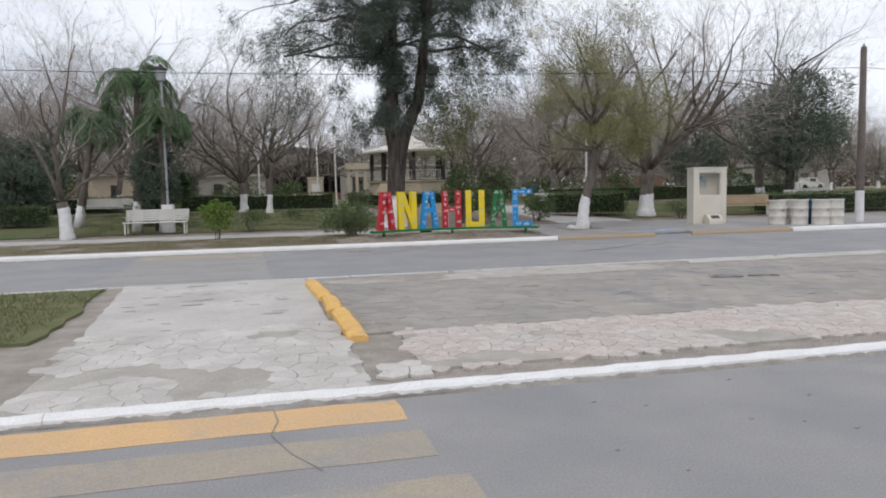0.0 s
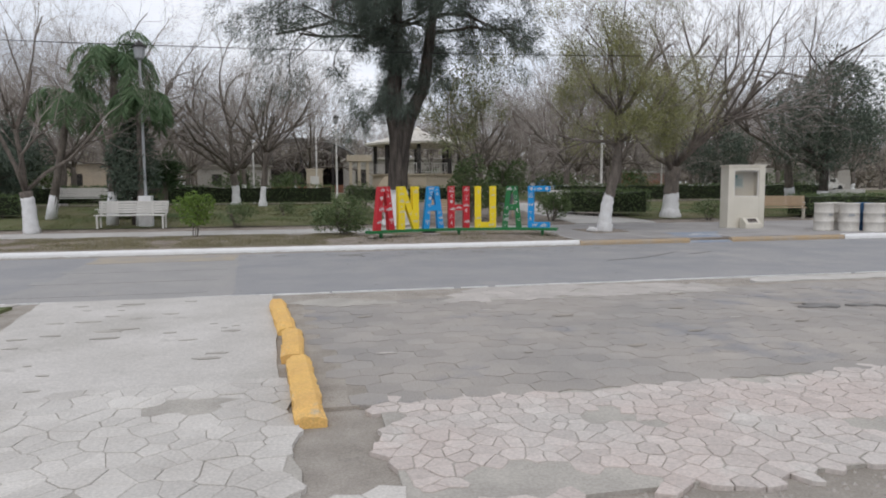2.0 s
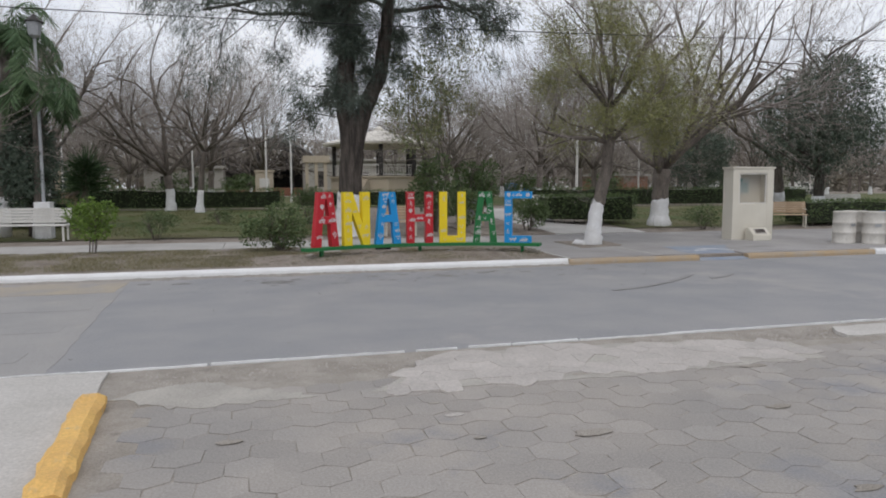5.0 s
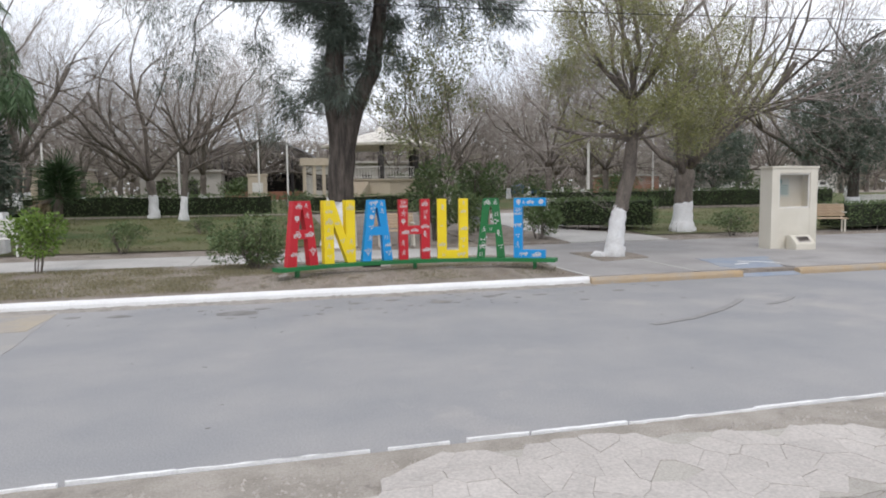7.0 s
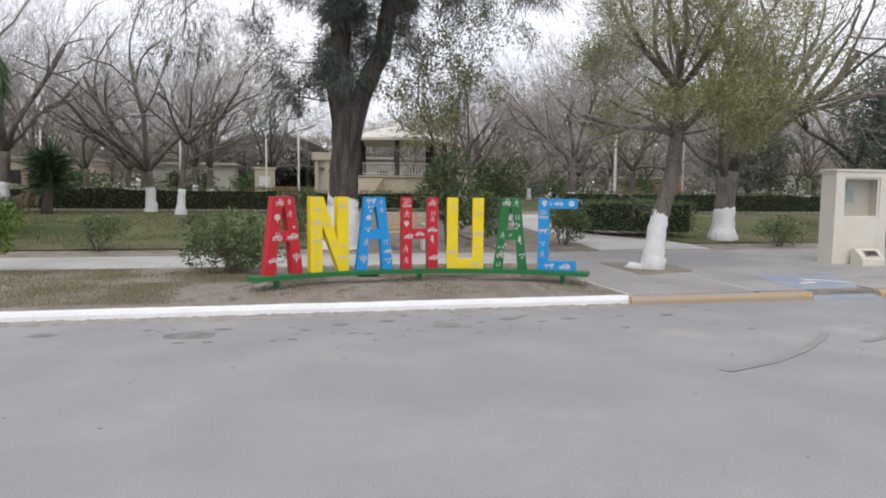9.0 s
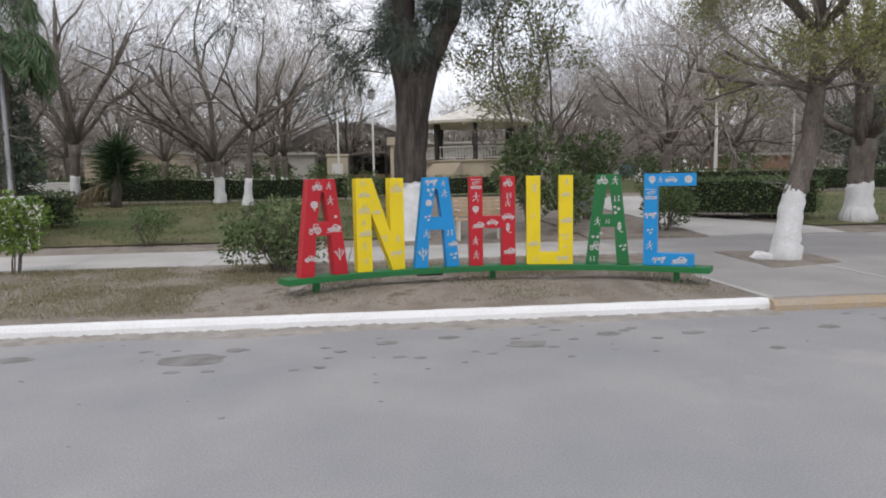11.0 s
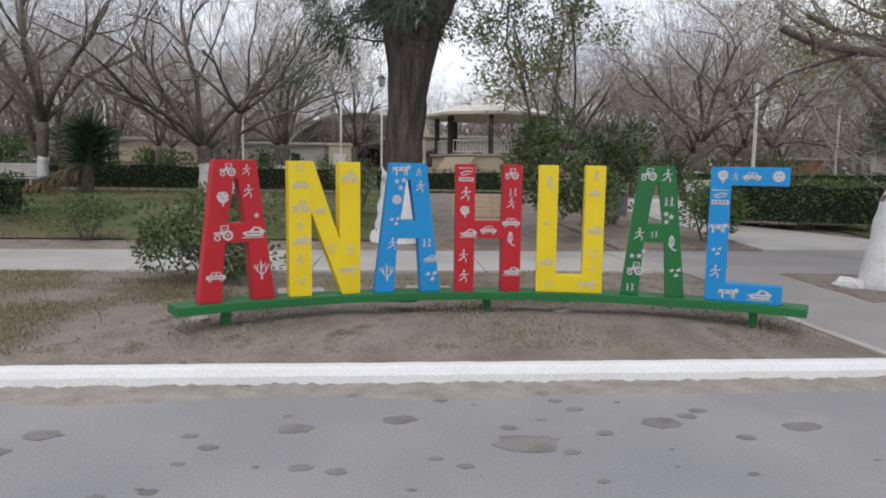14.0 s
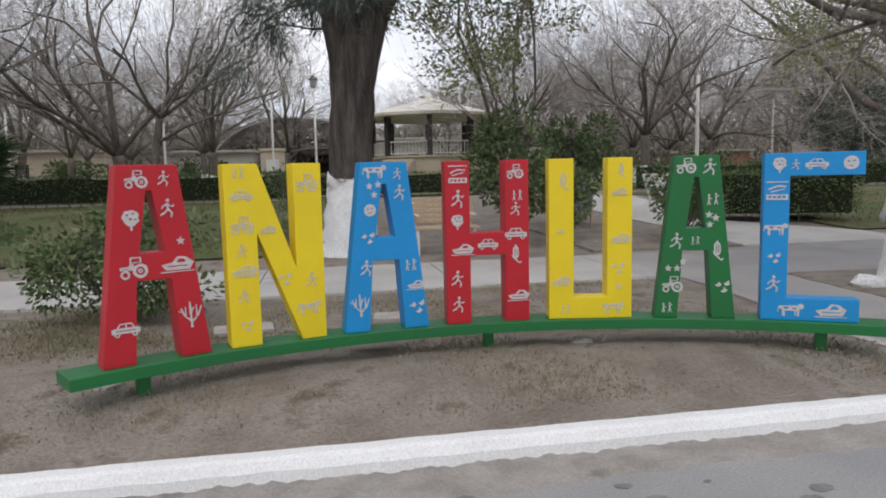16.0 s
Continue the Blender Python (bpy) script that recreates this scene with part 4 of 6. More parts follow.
shrub("bush", "tall loose bush on the lawn", 50, (4.3, 30.0, .4), .7, .6, 1.5, 1500, .08, .035, L_SHRUB, 0.1, 14, 9)

# hedges
hedge("hedge", "long clipped dark green hedge across the lawn", 51, -16, 3.6, 39.0, 40.1, 1.0, 150, -0.05)
hedge("hedge", "clipped dark green hedge beside the path", 52, 13.2, 16.2, 28.6, 30.2, 1.05, 300, -0.35)
hedge("hedge", "clipped dark green hedge behind the lawn", 53, 16.5, 34, 38, 39, 1.0, 130)
hedge("hedge", "clipped dark green hedge near the bins", 54, 22.5, 30, 26.0, 27.3, 0.95, 160)
hedge("hedge", "clipped dark green hedge by the gazebo", 55, 4.5, 11.5, 40.0, 41.0, 0.9, 130)
hedge("hedge", "low dark hedge behind the white bench", 56, -5.6, -3.6, 29.6, 30.6, 0.95, 260)
hedge("hedge", "low dark hedge near the roadside tree", 57, -13.5, -9.0, 30.5, 31.6, 0.9, 170)


def evergreen(label, seed, at, r, z0, z1, n, white=0.9, trunk=0.25):
    rng = np.random.default_rng(seed)
    root = thing("evergreen_tree", label, "tree", pose(*at))
    lines = [limb(rng, (0, 0, -0.1), (0, 0, 1), z1 * 0.9, trunk, 0.2, 6, 0.03)[:2]]
    for k in range(26):
        z = z0 + (z1 - z0) * rng.uniform(0.05, 0.85)
        lines.append(limb(rng, (0, 0, z), unit((rng.normal(), rng.normal(), 0.5)), r * 0.8, trunk * 0.25, 0.3, 4)[:2])
    V, F = tubes(lines)
    obj("trunk", mesh_of("trunk", V, F, BARK_DARK, True), root)
    if white:
        V, F = tubes([([np.array((0, 0, -0.05)), np.array((0, 0, white))], [trunk * 1.12, trunk * 1.06])], 14)
        obj("whitewash", mesh_of("whitewash", V, F, LIME, True), root, "whitewashed lower trunk")
    p, d = clump_points(rng, int(n * 2.6), r, r, z0, z1, 75, 0.24)
    tagged(leaves("foliage", p, d, 0.2, 0.042, L_DARK, rng, root, 0.6), kind="stuff")
    return root


evergreen("broad dark evergreen tree with whitewashed base", 61, (26.8, 29.9, rise(29.9)), 3.2, 1.2, 8.0, 9500)
evergreen("tall dark evergreen tree by the street", 62, (36, 28.5, rise(28.5)), 3.0, 1.0, 8.5, 9000)
evergreen("dark evergreen tree behind the white bench", 63, (-4.0, 27.6, rise(27.6)), .95, 0.4, 3.7, 2600, 0, 0.14)
evergreen("dark evergreen tree at the park edge", 64, (-11.3, 35.5, rise(35)), 2.6, 0.3, 4.3, 7000, 0, 0.18)
evergreen("dark evergreen tree at the park edge", 65, (-10.5, 32.0, rise(32)), 1.6, 0.2, 3.2, 4000, 0, 0.14)
evergreen("rounded dark evergreen tree beyond the hedge", 66, (30.5, 44, rise(44)), 2.8, 0.5, 5.5, 6000, 0, 0.16)


def palm(label, seed, at, h, r, n, lean=(0, 0)):
    """A feather palm: each frond a drooping rib with two rows of leaflets."""
    rng = np.random.default_rng(seed)
    root = thing("palm_tree", label, "palm", pose(*at))
    top = np.array((lean[0], lean[1], h))
    V, F = tubes([([np.array((0, 0, -0.1)), top * 0.35, top * 0.7, top], [.2, .14, .13, .12])], 12)
    obj("trunk", mesh_of("trunk", V, F, BARK, True), root)
    V, F = tubes([([np.array((0, 0, -0.05)), top * 0.2], [.215, .165])], 14)
    obj("whitewash", mesh_of("whitewash", V, F, LIME, True), root, "whitewashed lower trunk")
    for k in range(n):
        a = 2.4 * k + rng.uniform(-.2, .2)
        e = rng.uniform(0.15, 1.35)
        pts, d = [top.copy()], unit((math.cos(a) * math.cos(e), math.sin(a) * math.cos(e), math.sin(e)))
        for i in range(9):
            d = unit(d + np.array((0, 0, -0.2 - 0.04 * i)))
            pts.append(pts[-1] + d * r / 9)
        V, F = tubes([(pts, [0.022 - 0.002 * i for i in range(10)])], 4)
        frond = obj("frond", mesh_of("frond", V, F, L_PALM), root)
        c, dd = [], []
        for i in range(1, 10):
            t = unit(pts[i] - pts[i - 1])
            s = unit(np.cross(t, (0, 0, 1)))
            for q in range(11):
                for sg in (-1, 1):
                    c.append(pts[i - 1] + (pts[i] - pts[i - 1]) * (q / 11))
                    dd.append(s * sg + t * 0.5 + np.array((0, 0, -0.5)))
        tagged(leaves("leaf_fringe", c, dd, 0.55, 0.03, L_PALM, rng, frond, 0.22, 0.35), kind="stuff")
    return root


palm("feather palm with drooping green fronds", 71, (-4.75, 27.5, rise(27.5)), 5.9, 2.0, 20, (0.25, 0.3))
palm("smaller feather palm with drooping fronds", 72, (-7.6, 30.2, rise(30.2)), 4.6, 1.9, 16, (0.9, 0))
palm("dark feather palm with hanging fronds", 74, (-3.7, 27.2, rise(27.2)), 4.3, 1.4, 18, (0.1, 0))


def yucca():
    rng = np.random.default_rng(73)
    root = thing("yucca_plant", "spiky green yucca with a dry leaning trunk", "yucca", pose(-4.45, 36.0, rise(36)))
    V, F = tubes([([np.array((-.1, 0, -.1)), np.array((0, 0, 1.0)), np.array((.1, 0, 1.9))], [.2, .16, .14])])
    obj("trunk", mesh_of("trunk", V, F, BARK, True), root)
    q = rng.normal(0, 1, (900, 3))
    q[:, 2] = np.abs(q[:, 2]) * 0.9 - 0.35
    q = unit_rows(q)
    c = np.c_[rng.normal(0.05, .08, 900), rng.normal(0, .08, 900), rng.uniform(0.9, 2.1, 900)]
    tagged(leaves("blade_crown", c, q, 0.95, 0.05, L_YUCCA, rng, root, 0.05), kind="stuff")
    p, r, _ = limb(rng, (-.1, 0, 0.9), (-1, -.2, -.35), 1.6, .1, 0.6, 5, 0.05, 0)
    V, F = tubes([(p, r)])
    obj("dead_trunk", mesh_of("dead_trunk", V, F, BARK, True), root)
    c = np.array([p[int(rng.integers(1, 6))] + rng.normal(0, .08, 3) for _ in range(420)])
    tagged(leaves("dead_skirt", c, np.tile((-.3, 0, -1.0), (420, 1)), 0.6, 0.035, L_DRY, rng, root, 0.3), kind="stuff")


yucca()

# bare background trees: four shapes, repeated
protos = []
for k in range(5):
    tl = (38, 42, 34, 46, 30)[k]
    protos.append(tree("bare_tree", "bare grey-brown park tree in winter", 80 + k, ([(0, 0, 0), (0, 0, .5), (.05, .02, 1.2), (.08 * (k - 2), 0, 2.2)], [.28, .2, .18, .18]),
                       around(5, tl, 90 + k, 4.0, .13) + [(3, (.1, 0, 1), 4.2, .14)], 3, (-40 + 9 * k, 62, rise(62)), 0.95 if k != 3 else 0, kids=5, ratio=0.67, angle=38, group="bare trees of the park", spray=(5, 1.0, 0.012)))
spots = []
rng = random.Random(5)
for row, (y, x0, x1, step) in enumerate(((46, -24, -13, 5.6), (44, 16.5, 34, 6.0), (52, -30, 1, 5.8), (53, 15, 48, 6.2), (60, -36, 5, 5.8), (62, 14, 62, 6.4), (70, -45, 80, 6.2), (82, -52, 95, 7.0), (96, -60, 110, 8.5))):
    x = x0 + rng.uniform(0, 2)
    while x < x1:
        yy = y + rng.uniform(-2.5, 2.5)
        if not (3 < x < 15 and yy < 75):
            spots.append((x, yy))
        x += step * rng.uniform(0.75, 1.25)
for k, (x, y) in enumerate(spots):
    p = protos[k] if k < 5 else None
    m = pose(x, y, rise(y), 0, 0, rng.uniform(0, 360))
    s = rng.uniform(0.85, 1.15)
    if p:
        p.matrix_world = m
    else:
        q = copy_thing(protos[k % 5], m)
        q.scale = (s, s, s * rng.uniform(0.95, 1.1))
tree("lawn_tree", "tall bare leaning tree at the park side", 38, ([(0, 0, 0), (0, 0, .4), (-.1, 0, 1.4), (-.2, 0, 2.4)], [.3, .24, .22, .2]),
     around(5, 42, 18, 4.6, .13) + [(3, (-1, 0, .8), 5.2, .14)], 4, (27.5, 33.0, rise(33)), 0.9, kids=4, ratio=0.66, angle=36)
tree("lawn_tree", "bare bushy tree behind the palms", 39, ([(0, 0, 0), (0, 0, .4), (.1, 0, 1.4), (.2, 0, 2.4)], [.32, .26, .24, .2]),
     around(5, 40, 19, 4.0, .11), 4, (-10.5, 41.0, rise(40)), 0.9, kids=4, ratio=0.66, angle=36)
# thin far evergreens closing the view, the air's haze put into their leaf colour
far = np.random.default_rng(7)
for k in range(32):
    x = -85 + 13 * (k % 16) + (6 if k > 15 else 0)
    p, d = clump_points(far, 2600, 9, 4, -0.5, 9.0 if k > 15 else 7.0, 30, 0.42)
    o = leaves("far_wood", p, d, 0.8, 0.4, L_FAR_HAZE, far)
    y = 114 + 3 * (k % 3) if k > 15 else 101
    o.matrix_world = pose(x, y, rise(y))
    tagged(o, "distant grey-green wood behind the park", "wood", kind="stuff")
# low evergreen undergrowth between the far trees
for k, (x, y, r, hh) in enumerate(((-14, 48, 2.2, 2.2), (-20, 55, 3, 2.6), (-9, 58, 2.4, 2.0), (-3, 63, 2.4, 2.2), (17, 50, 2, 1.6), (24, 56, 3, 2.2), (33, 60, 3, 2.4), (15, 66, 2.5, 2.4), (44, 58, 3, 2.6), (52, 62, 3, 3), (-28, 60, 3, 3), (1, 70, 2.5, 2.4), (27, 70, 3, 2.6))):
    shrub("bush", "dark overgrown bush between the bare trees", 300 + k, (x, y, rise(y)), r, 1.2, hh, 1100, .24, .12, L_HEDGE, .1, 16, 6)


# ---- the letters ----
CX, CY, R = 5.85, 15.06, 4.42
Z0, LH = 0.43, 1.13


def on_arc(x, r=R):
    """Place and turn on the letters' arc at that x."""
    a = math.asin((x - CX) / R)
    return (CX + r * math.sin(a), CY + r * math.cos(a)), -math.degrees(a)


def scaled(pts, w):
    return [(x * w, z * LH) for x, z in pts]


SHAPES = {
    "A": ([(0, 0), (.29, 0), (.345, .42), (.655, .42), (.71, 0), (1, 0), (.77, 1), (.23, 1)], [[(.385, .56), (.615, .56), (.525, .87), (.475, .87)]]),
    "N": ([(0, 0), (.31, 0), (.31, .62), (.74, 0), (1, 0), (1, 1), (.7, 1), (.7, .42), (.34, 1), (0, 1)], []),
    "H": ([(0, 0), (.29, 0), (.29, .42), (.71, .42), (.71, 0), (1, 0), (1, 1), (.71, 1), (.71, .56), (.29, .56), (.29, 1), (0, 1)], []),
    "U": ([(0, 0), (1, 0), (1, 1), (.7, 1), (.7, .135), (.3, .135), (.3, 1), (0, 1)], []),
    "C": ([(0, 0), (1, 0), (1, .135), (.27, .135), (.27, .865), (1, .865), (1, 1), (0, 1)], []),
}


def star(n=5, r=1.0, q=0.42):
    return [((r if k % 2 == 0 else r * q) * math.sin(math.pi * k / n), (r if k % 2 == 0 else r * q) * math.cos(math.pi * k / n)) for k in range(2 * n)]


def blob(seed, n=16, lo=0.75, hi=1.0):
    q = random.Random(seed)
    out = []
    for k in range(n):
        r = q.uniform(lo, hi)
        out.append((r * math.sin(2 * math.pi * k / n), r * math.cos(2 * math.pi * k / n)))
    return out


def ring(cx, cz, r, q, seed=1, n=14):
    """A wheel: an outer loop and its hole."""
    return ([(cx + x * r, cz + z * r) for x, z in blob(seed, n, .93, 1.0)], [[(cx + x * q, cz + z * q) for x, z in blob(seed + 1, n, .93, 1.0)]])


def bar(x0, z0, x1, z1, w):
    """A stroke from one point to another, slightly tapered."""
    L = math.hypot(x1 - x0, z1 - z0)
    nx, nz = -(z1 - z0) / L * w / 2, (x1 - x0) / L * w / 2
    return ([(x0 - nx, z0 - nz), (x1 - nx * .6, z1 - nz * .6), (x1 + nx * .6, z1 + nz * .6), (x0 + nx, z0 + nz)], [])


def strokes(w, *pts):
    return [bar(*p, *q, w) for p, q in zip(pts, pts[1:])]


def square(x0, z0, x1, z1):
    return [(x0, z0), (x1, z0), (x1, z1), (x0, z1)]


# sticker drawings, each about two units across: loops with their holes
STICKERS = {
    "star": [(star(), [])],
    "disc": [(blob(1, 18, 0.95, 1.0), [square(-.5, .1, -.2, .3), square(.15, .2, .5, .38), square(-.3, -.5, .25, -.35)])],
    "crown": [(blob(3, 22, 0.78, 1.0), [square(-.5, .2, -.25, .4), square(.1, .35, .4, .5), square(-.2, -.25, .12, -.05), square(.35, -.3, .55, -.12)]), bar(0, -1.4, 0, -.8, .26)],
    "car": [([(-1, -.32), (1, -.32), (1, .05), (.62, .12), (.42, .45), (-.4, .45), (-.65, .1), (-1, .05)], [[(-.52, .12), (-.34, .36), (-.04, .36), (-.04, .12)], [(.06, .12), (.06, .36), (.36, .36), (.5, .12)], square(-.7, -.14, .7, -.07)]), ring(-.62, -.38, .2, .1), ring(.6, -.38, .2, .1)],
    "tractor": [ring(.45, -.1, .62, .36), ring(.45, -.1, .2, .08), ring(-.72, -.36, .38, .2), ([(-1.1, .0), (-.1, .0), (-.02, .5), (-.35, .5), (-.42, .3), (-1.1, .26)], [square(-.95, .08, -.5, .14)]), ([(-.35, .55), (.55, .6), (.55, 1.05), (-.3, 1.05)], [square(-.2, .65, .42, .95)])],
    "cow": [([(-1, .35), (.55, .4), (.75, .6), (1.05, .45), (1.0, .1), (.7, .1), (.65, -.6), (.52, -.6), (.47, -.1), (-.5, -.1), (-.6, -.6), (-.74, -.6), (-.75, 0), (-.95, .1)], [square(-.6, .08, -.25, .26), square(.1, .05, .4, .2)]), bar(-1, .3, -1.12, -.25, .1), bar(-.62, -.1, -.52, -.6, .12), bar(.3, -.08, .36, -.6, .12)],
    "figure": strokes(.3, (-.05, .5), (.05, -.1)) + strokes(.2, (.05, -.1), (.4, -.45), (.3, -.95)) + strokes(.2, (.0, -.1), (-.3, -.45), (-.75, -.7)) + strokes(.15, (.0, .4), (.4, .15), (.65, .35)) + strokes(.15, (-.1, .4), (-.45, .2), (-.6, -.05)) + [([(x * .18 + .02, z * .2 + .78) for x, z in blob(8, 10, .9, 1.0)], [])],
    "figures": strokes(.22, (-.5, .4), (-.5, -.1)) + strokes(.16, (-.5, -.1), (-.7, -.7)) + strokes(.16, (-.48, -.1), (-.3, -.7)) + strokes(.13, (-.5, .3), (-.1, .1)) + strokes(.24, (.4, .5), (.42, -.1)) + strokes(.16, (.4, -.1), (.2, -.7)) + strokes(.16, (.44, -.1), (.7, -.65)) + strokes(.13, (.4, .4), (.8, .55)) + [([(x * .16 + cx, z * .18 + cz) for x, z in blob(8, 9, .9, 1.0)], []) for cx, cz in ((-.5, .62), (.4, .74))],
    "plant": strokes(.2, (0, -1), (-.05, .0), (-.1, .95)) + strokes(.15, (-.02, -.5), (-.5, -.1), (-.75, .55)) + strokes(.15, (0, -.6), (.45, -.15), (.75, .6)) + strokes(.12, (-.45, -.12), (-.42, .6)) + strokes(.12, (.4, -.2), (.36, .7)) + strokes(.12, (-.05, .1), (.2, .55)) + strokes(.1, (-.72, .2), (-.95, .35)),
    "boat": [([(-1, .0), (-.3, .15), (0, .5), (.5, .45), (1, .1), (.75, -.35), (-.7, -.35)], [[(-.1, .12), (.1, .36), (.42, .32), (.5, .12)], square(-.6, -.14, .6, -.07)])] + strokes(.08, (-1.05, -.46), (1.05, -.46)),
    "corn": [([(0, -1), (.45, -.4), (.4, .5), (.05, 1), (-.3, .5), (-.3, -.3)], [square(-.08, -.5, .0, .5), square(.16, -.4, .24, .4)])] + strokes(.2, (.1, -.9), (.5, -1.3), (.75, -1.1)) + strokes(.16, (-.1, -.8), (-.45, -.3)),
    "logo": strokes(.14, (-1, .85), (1, .85)) + strokes(.2, (-.8, .1), (.0, .45), (.85, .4)) + strokes(.14, (-.6, -.15), (.7, .15)) + [(square(-1, -.95, 1, -.4), [square(-.8, -.78, -.55, -.55), square(-.4, -.78, -.1, -.55), square(.05, -.78, .35, -.55), square(.5, -.78, .8, -.55)])],
    "birds": [([(-.9, .1), (-.5, .28), (-.4, .5), (-.25, .3), (-.1, .2), (-.4, -.1)], []), ([(.1, .3), (.45, .45), (.7, .7), (.7, .4), (.8, .2), (.4, 0)], []), ([(-.2, -.6), (.1, -.4), (.2, -.1), (.35, -.35), (.6, -.5), (.1, -.8)], [])],
}


def letter(char, x0, x1, paint, label, stickers, ang=None, sticker_mat=None):
    (ax, ay), _ = on_arc(x0)
    (bx, by), _ = on_arc(x1)
    w = math.hypot(bx - ax, by - ay)
    turn = math.degrees(math.atan2(by - ay, bx - ax))
    root = thing("letter", label, "letter sign", pose(ax, ay, Z0, 0, 0, turn), "big coloured letters")
    outline, holes = SHAPES[char]
    part("body", prism(scaled(outline, w), [scaled(h, w) for h in holes], 0.15, 0.006), paint, root)
    for kind, u, v, s in stickers:
        V, F = [], []
        from mathutils.geometry import tessellate_polygon
        for k, (outer, holes) in enumerate(STICKERS[kind]):
            loops = [[(u * w + px * s * .92, v * LH + pz * s * .92) for px, pz in lp] for lp in [outer] + list(holes)]
            base, lift = len(V), -0.0035 - 0.0002 * k
            V += [(px, lift, pz) for lp in loops for px, pz in lp]
            for t in tessellate_polygon([[Vector((px, pz, 0)) for px, pz in lp] for lp in loops]):
                F.append(tuple(base + i for i in t))
            n = len(outer)
            back = len(V)
            V += [(px, 0.0005, pz) for px, pz in loops[0]]
            for i in range(n):
                j = (i + 1) % n
                F.append((base + i, base + j, back + j, back + i))
        obj("sticker", mesh_of("sticker", V, F, sticker_mat or SILVER), root)
    return root


letter("A", 3.585, 4.125, RED, "red painted metal letter A with silver stickers",
       [("tractor", .40, .92, .062), ("figure", .64, .93, .05), ("crown", .33, .74, .055), ("figure", .66, .78, .062), ("star", .76, .61, .03), ("tractor", .33, .48, .075), ("boat", .72, .49, .10), ("plant", .82, .22, .085), ("car", .22, .19, .082)])
letter("N", 4.235, 4.815, YELLOW, "yellow painted metal letter N with worn stickers",
       [("figures", .15, .95, .05), ("car", .17, .83, .075), ("tractor", .17, .66, .07), ("figure", .15, .53, .05), ("boat", .17, .42, .085), ("figure", .15, .28, .055), ("birds", .16, .12, .055), ("birds", .57, .36, .06), ("figure", .86, .34, .06), ("cow", .82, .18, .08), ("tractor", .85, .88, .07), ("boat", .42, .64, .055)], sticker_mat=SILVER_Y)
letter("A", 4.935, 5.515, BLUE, "blue painted metal letter A with silver stickers",
       [("cow", .40, .945, .08), ("figure", .66, .93, .045), ("star", .33, .86, .03), ("star", .43, .87, .03), ("star", .385, .81, .03), ("figure", .68, .82, .06), ("disc", .33, .72, .045), ("birds", .30, .56, .06), ("figure", .27, .38, .062), ("plant", .19, .16, .085), ("figures", .79, .38, .055), ("boat", .85, .26, .07), ("birds", .86, .13, .07)])
letter("H", 5.645, 6.235, RED, "red painted metal letter H with silver stickers",
       [("logo", .15, .92, .07), ("figure", .15, .77, .07), ("crown", .14, .64, .05), ("boat", .2, .46, .085), ("figure", .13, .28, .065), ("figure", .14, .12, .065), ("car", .5, .49, .078), ("tractor", .84, .92, .06), ("figures", .86, .78, .05), ("figure", .84, .70, .055), ("car", .84, .55, .085), ("corn", .83, .43, .062), ("boat", .87, .16, .085)])
letter("U", 6.375, 6.95, YELLOW, "yellow painted metal letter U with worn stickers",
       [("corn", .17, .87, .06), ("boat", .14, .55, .03), ("boat", .15, .24, .075), ("figures", .2, .06, .045), ("cow", .78, .065, .08), ("corn", .86, .93, .045), ("boat", .84, .79, .06), ("boat", .86, .5, .08), ("birds", .83, .32, .065), ("star", .84, .2, .03)], sticker_mat=SILVER_Y)
letter("A", 7.1, 7.61, GREEN, "green painted metal letter A with silver stickers",
       [("tractor", .38, .93, .065), ("figure", .66, .93, .065), ("figures", .70, .73, .055), ("star", .66, .64, .03), ("star", .74, .62, .032), ("star", .67, .58, .03), ("corn", .76, .43, .065), ("figure", .27, .48, .065), ("figures", .5, .48, .04), ("star", .17, .31, .03), ("star", .28, .31, .03), ("star", .35, .35, .03), ("tractor", .23, .2, .07), ("figures", .16, .06, .05), ("birds", .84, .2, .065)])
letter("C", 7.755, 8.275, BLUE, "blue painted metal letter C with silver stickers",
       [("crown", .16, .94, .05), ("figure", .32, .93, .04), ("car", .53, .935, .075), ("disc", .86, .935, .05), ("logo", .14, .78, .072), ("cow", .14, .55, .075), ("birds", .13, .38, .055), ("figure", .13, .22, .065), ("cow", .32, .065, .08), ("boat", .72, .065, .10)])


def letter_stand():
    root = thing("letter_stand", "curved green steel beam on short posts carrying the letters", "sign stand", pose(0, 0, 0))
    n = 28
    a0, a1 = math.asin((3.43 - CX) / R), math.asin((8.43 - CX) / R)
    V, F = [], []
    for k in range(n + 1):
        a = a0 + (a1 - a0) * k / n
        for r, z in ((R - 0.06, Z0 - 0.07), (R - 0.06, Z0 - 0.005), (R - 0.055, Z0), (R + 0.195, Z0), (R + 0.2, Z0 - 0.005), (R + 0.2, Z0 - 0.07)):
            V.append((CX + r * math.sin(a), CY + r * math.cos(a), z))
    for k in range(n):
        for j in range(6):
            F.append((k * 6 + j, k * 6 + (j + 1) % 6, k * 6 + 6 + (j + 1) % 6, k * 6 + 6 + j))
    F += [tuple(range(6))[::-1], tuple(n * 6 + j for j in range(6))]
    obj("beam", mesh_of("beam", V, F, GREEN), root)
    for x in (3.78, 5.95, 8.1):
        (px, py), t = on_arc(x, R + 0.08)
        post = part("post", box(0.07, 0.07, 0.26, (0, 0, 0), 0.004), GREEN, root)
        post.matrix_local = pose(px, py, 0.10, 0, 0, t)
    part("floodlight", box(0.34, 0.16, 0.06, (5.15, 19.75, 0.29), 0.01), DARK_STEEL, root, "dark floodlight under the beam")


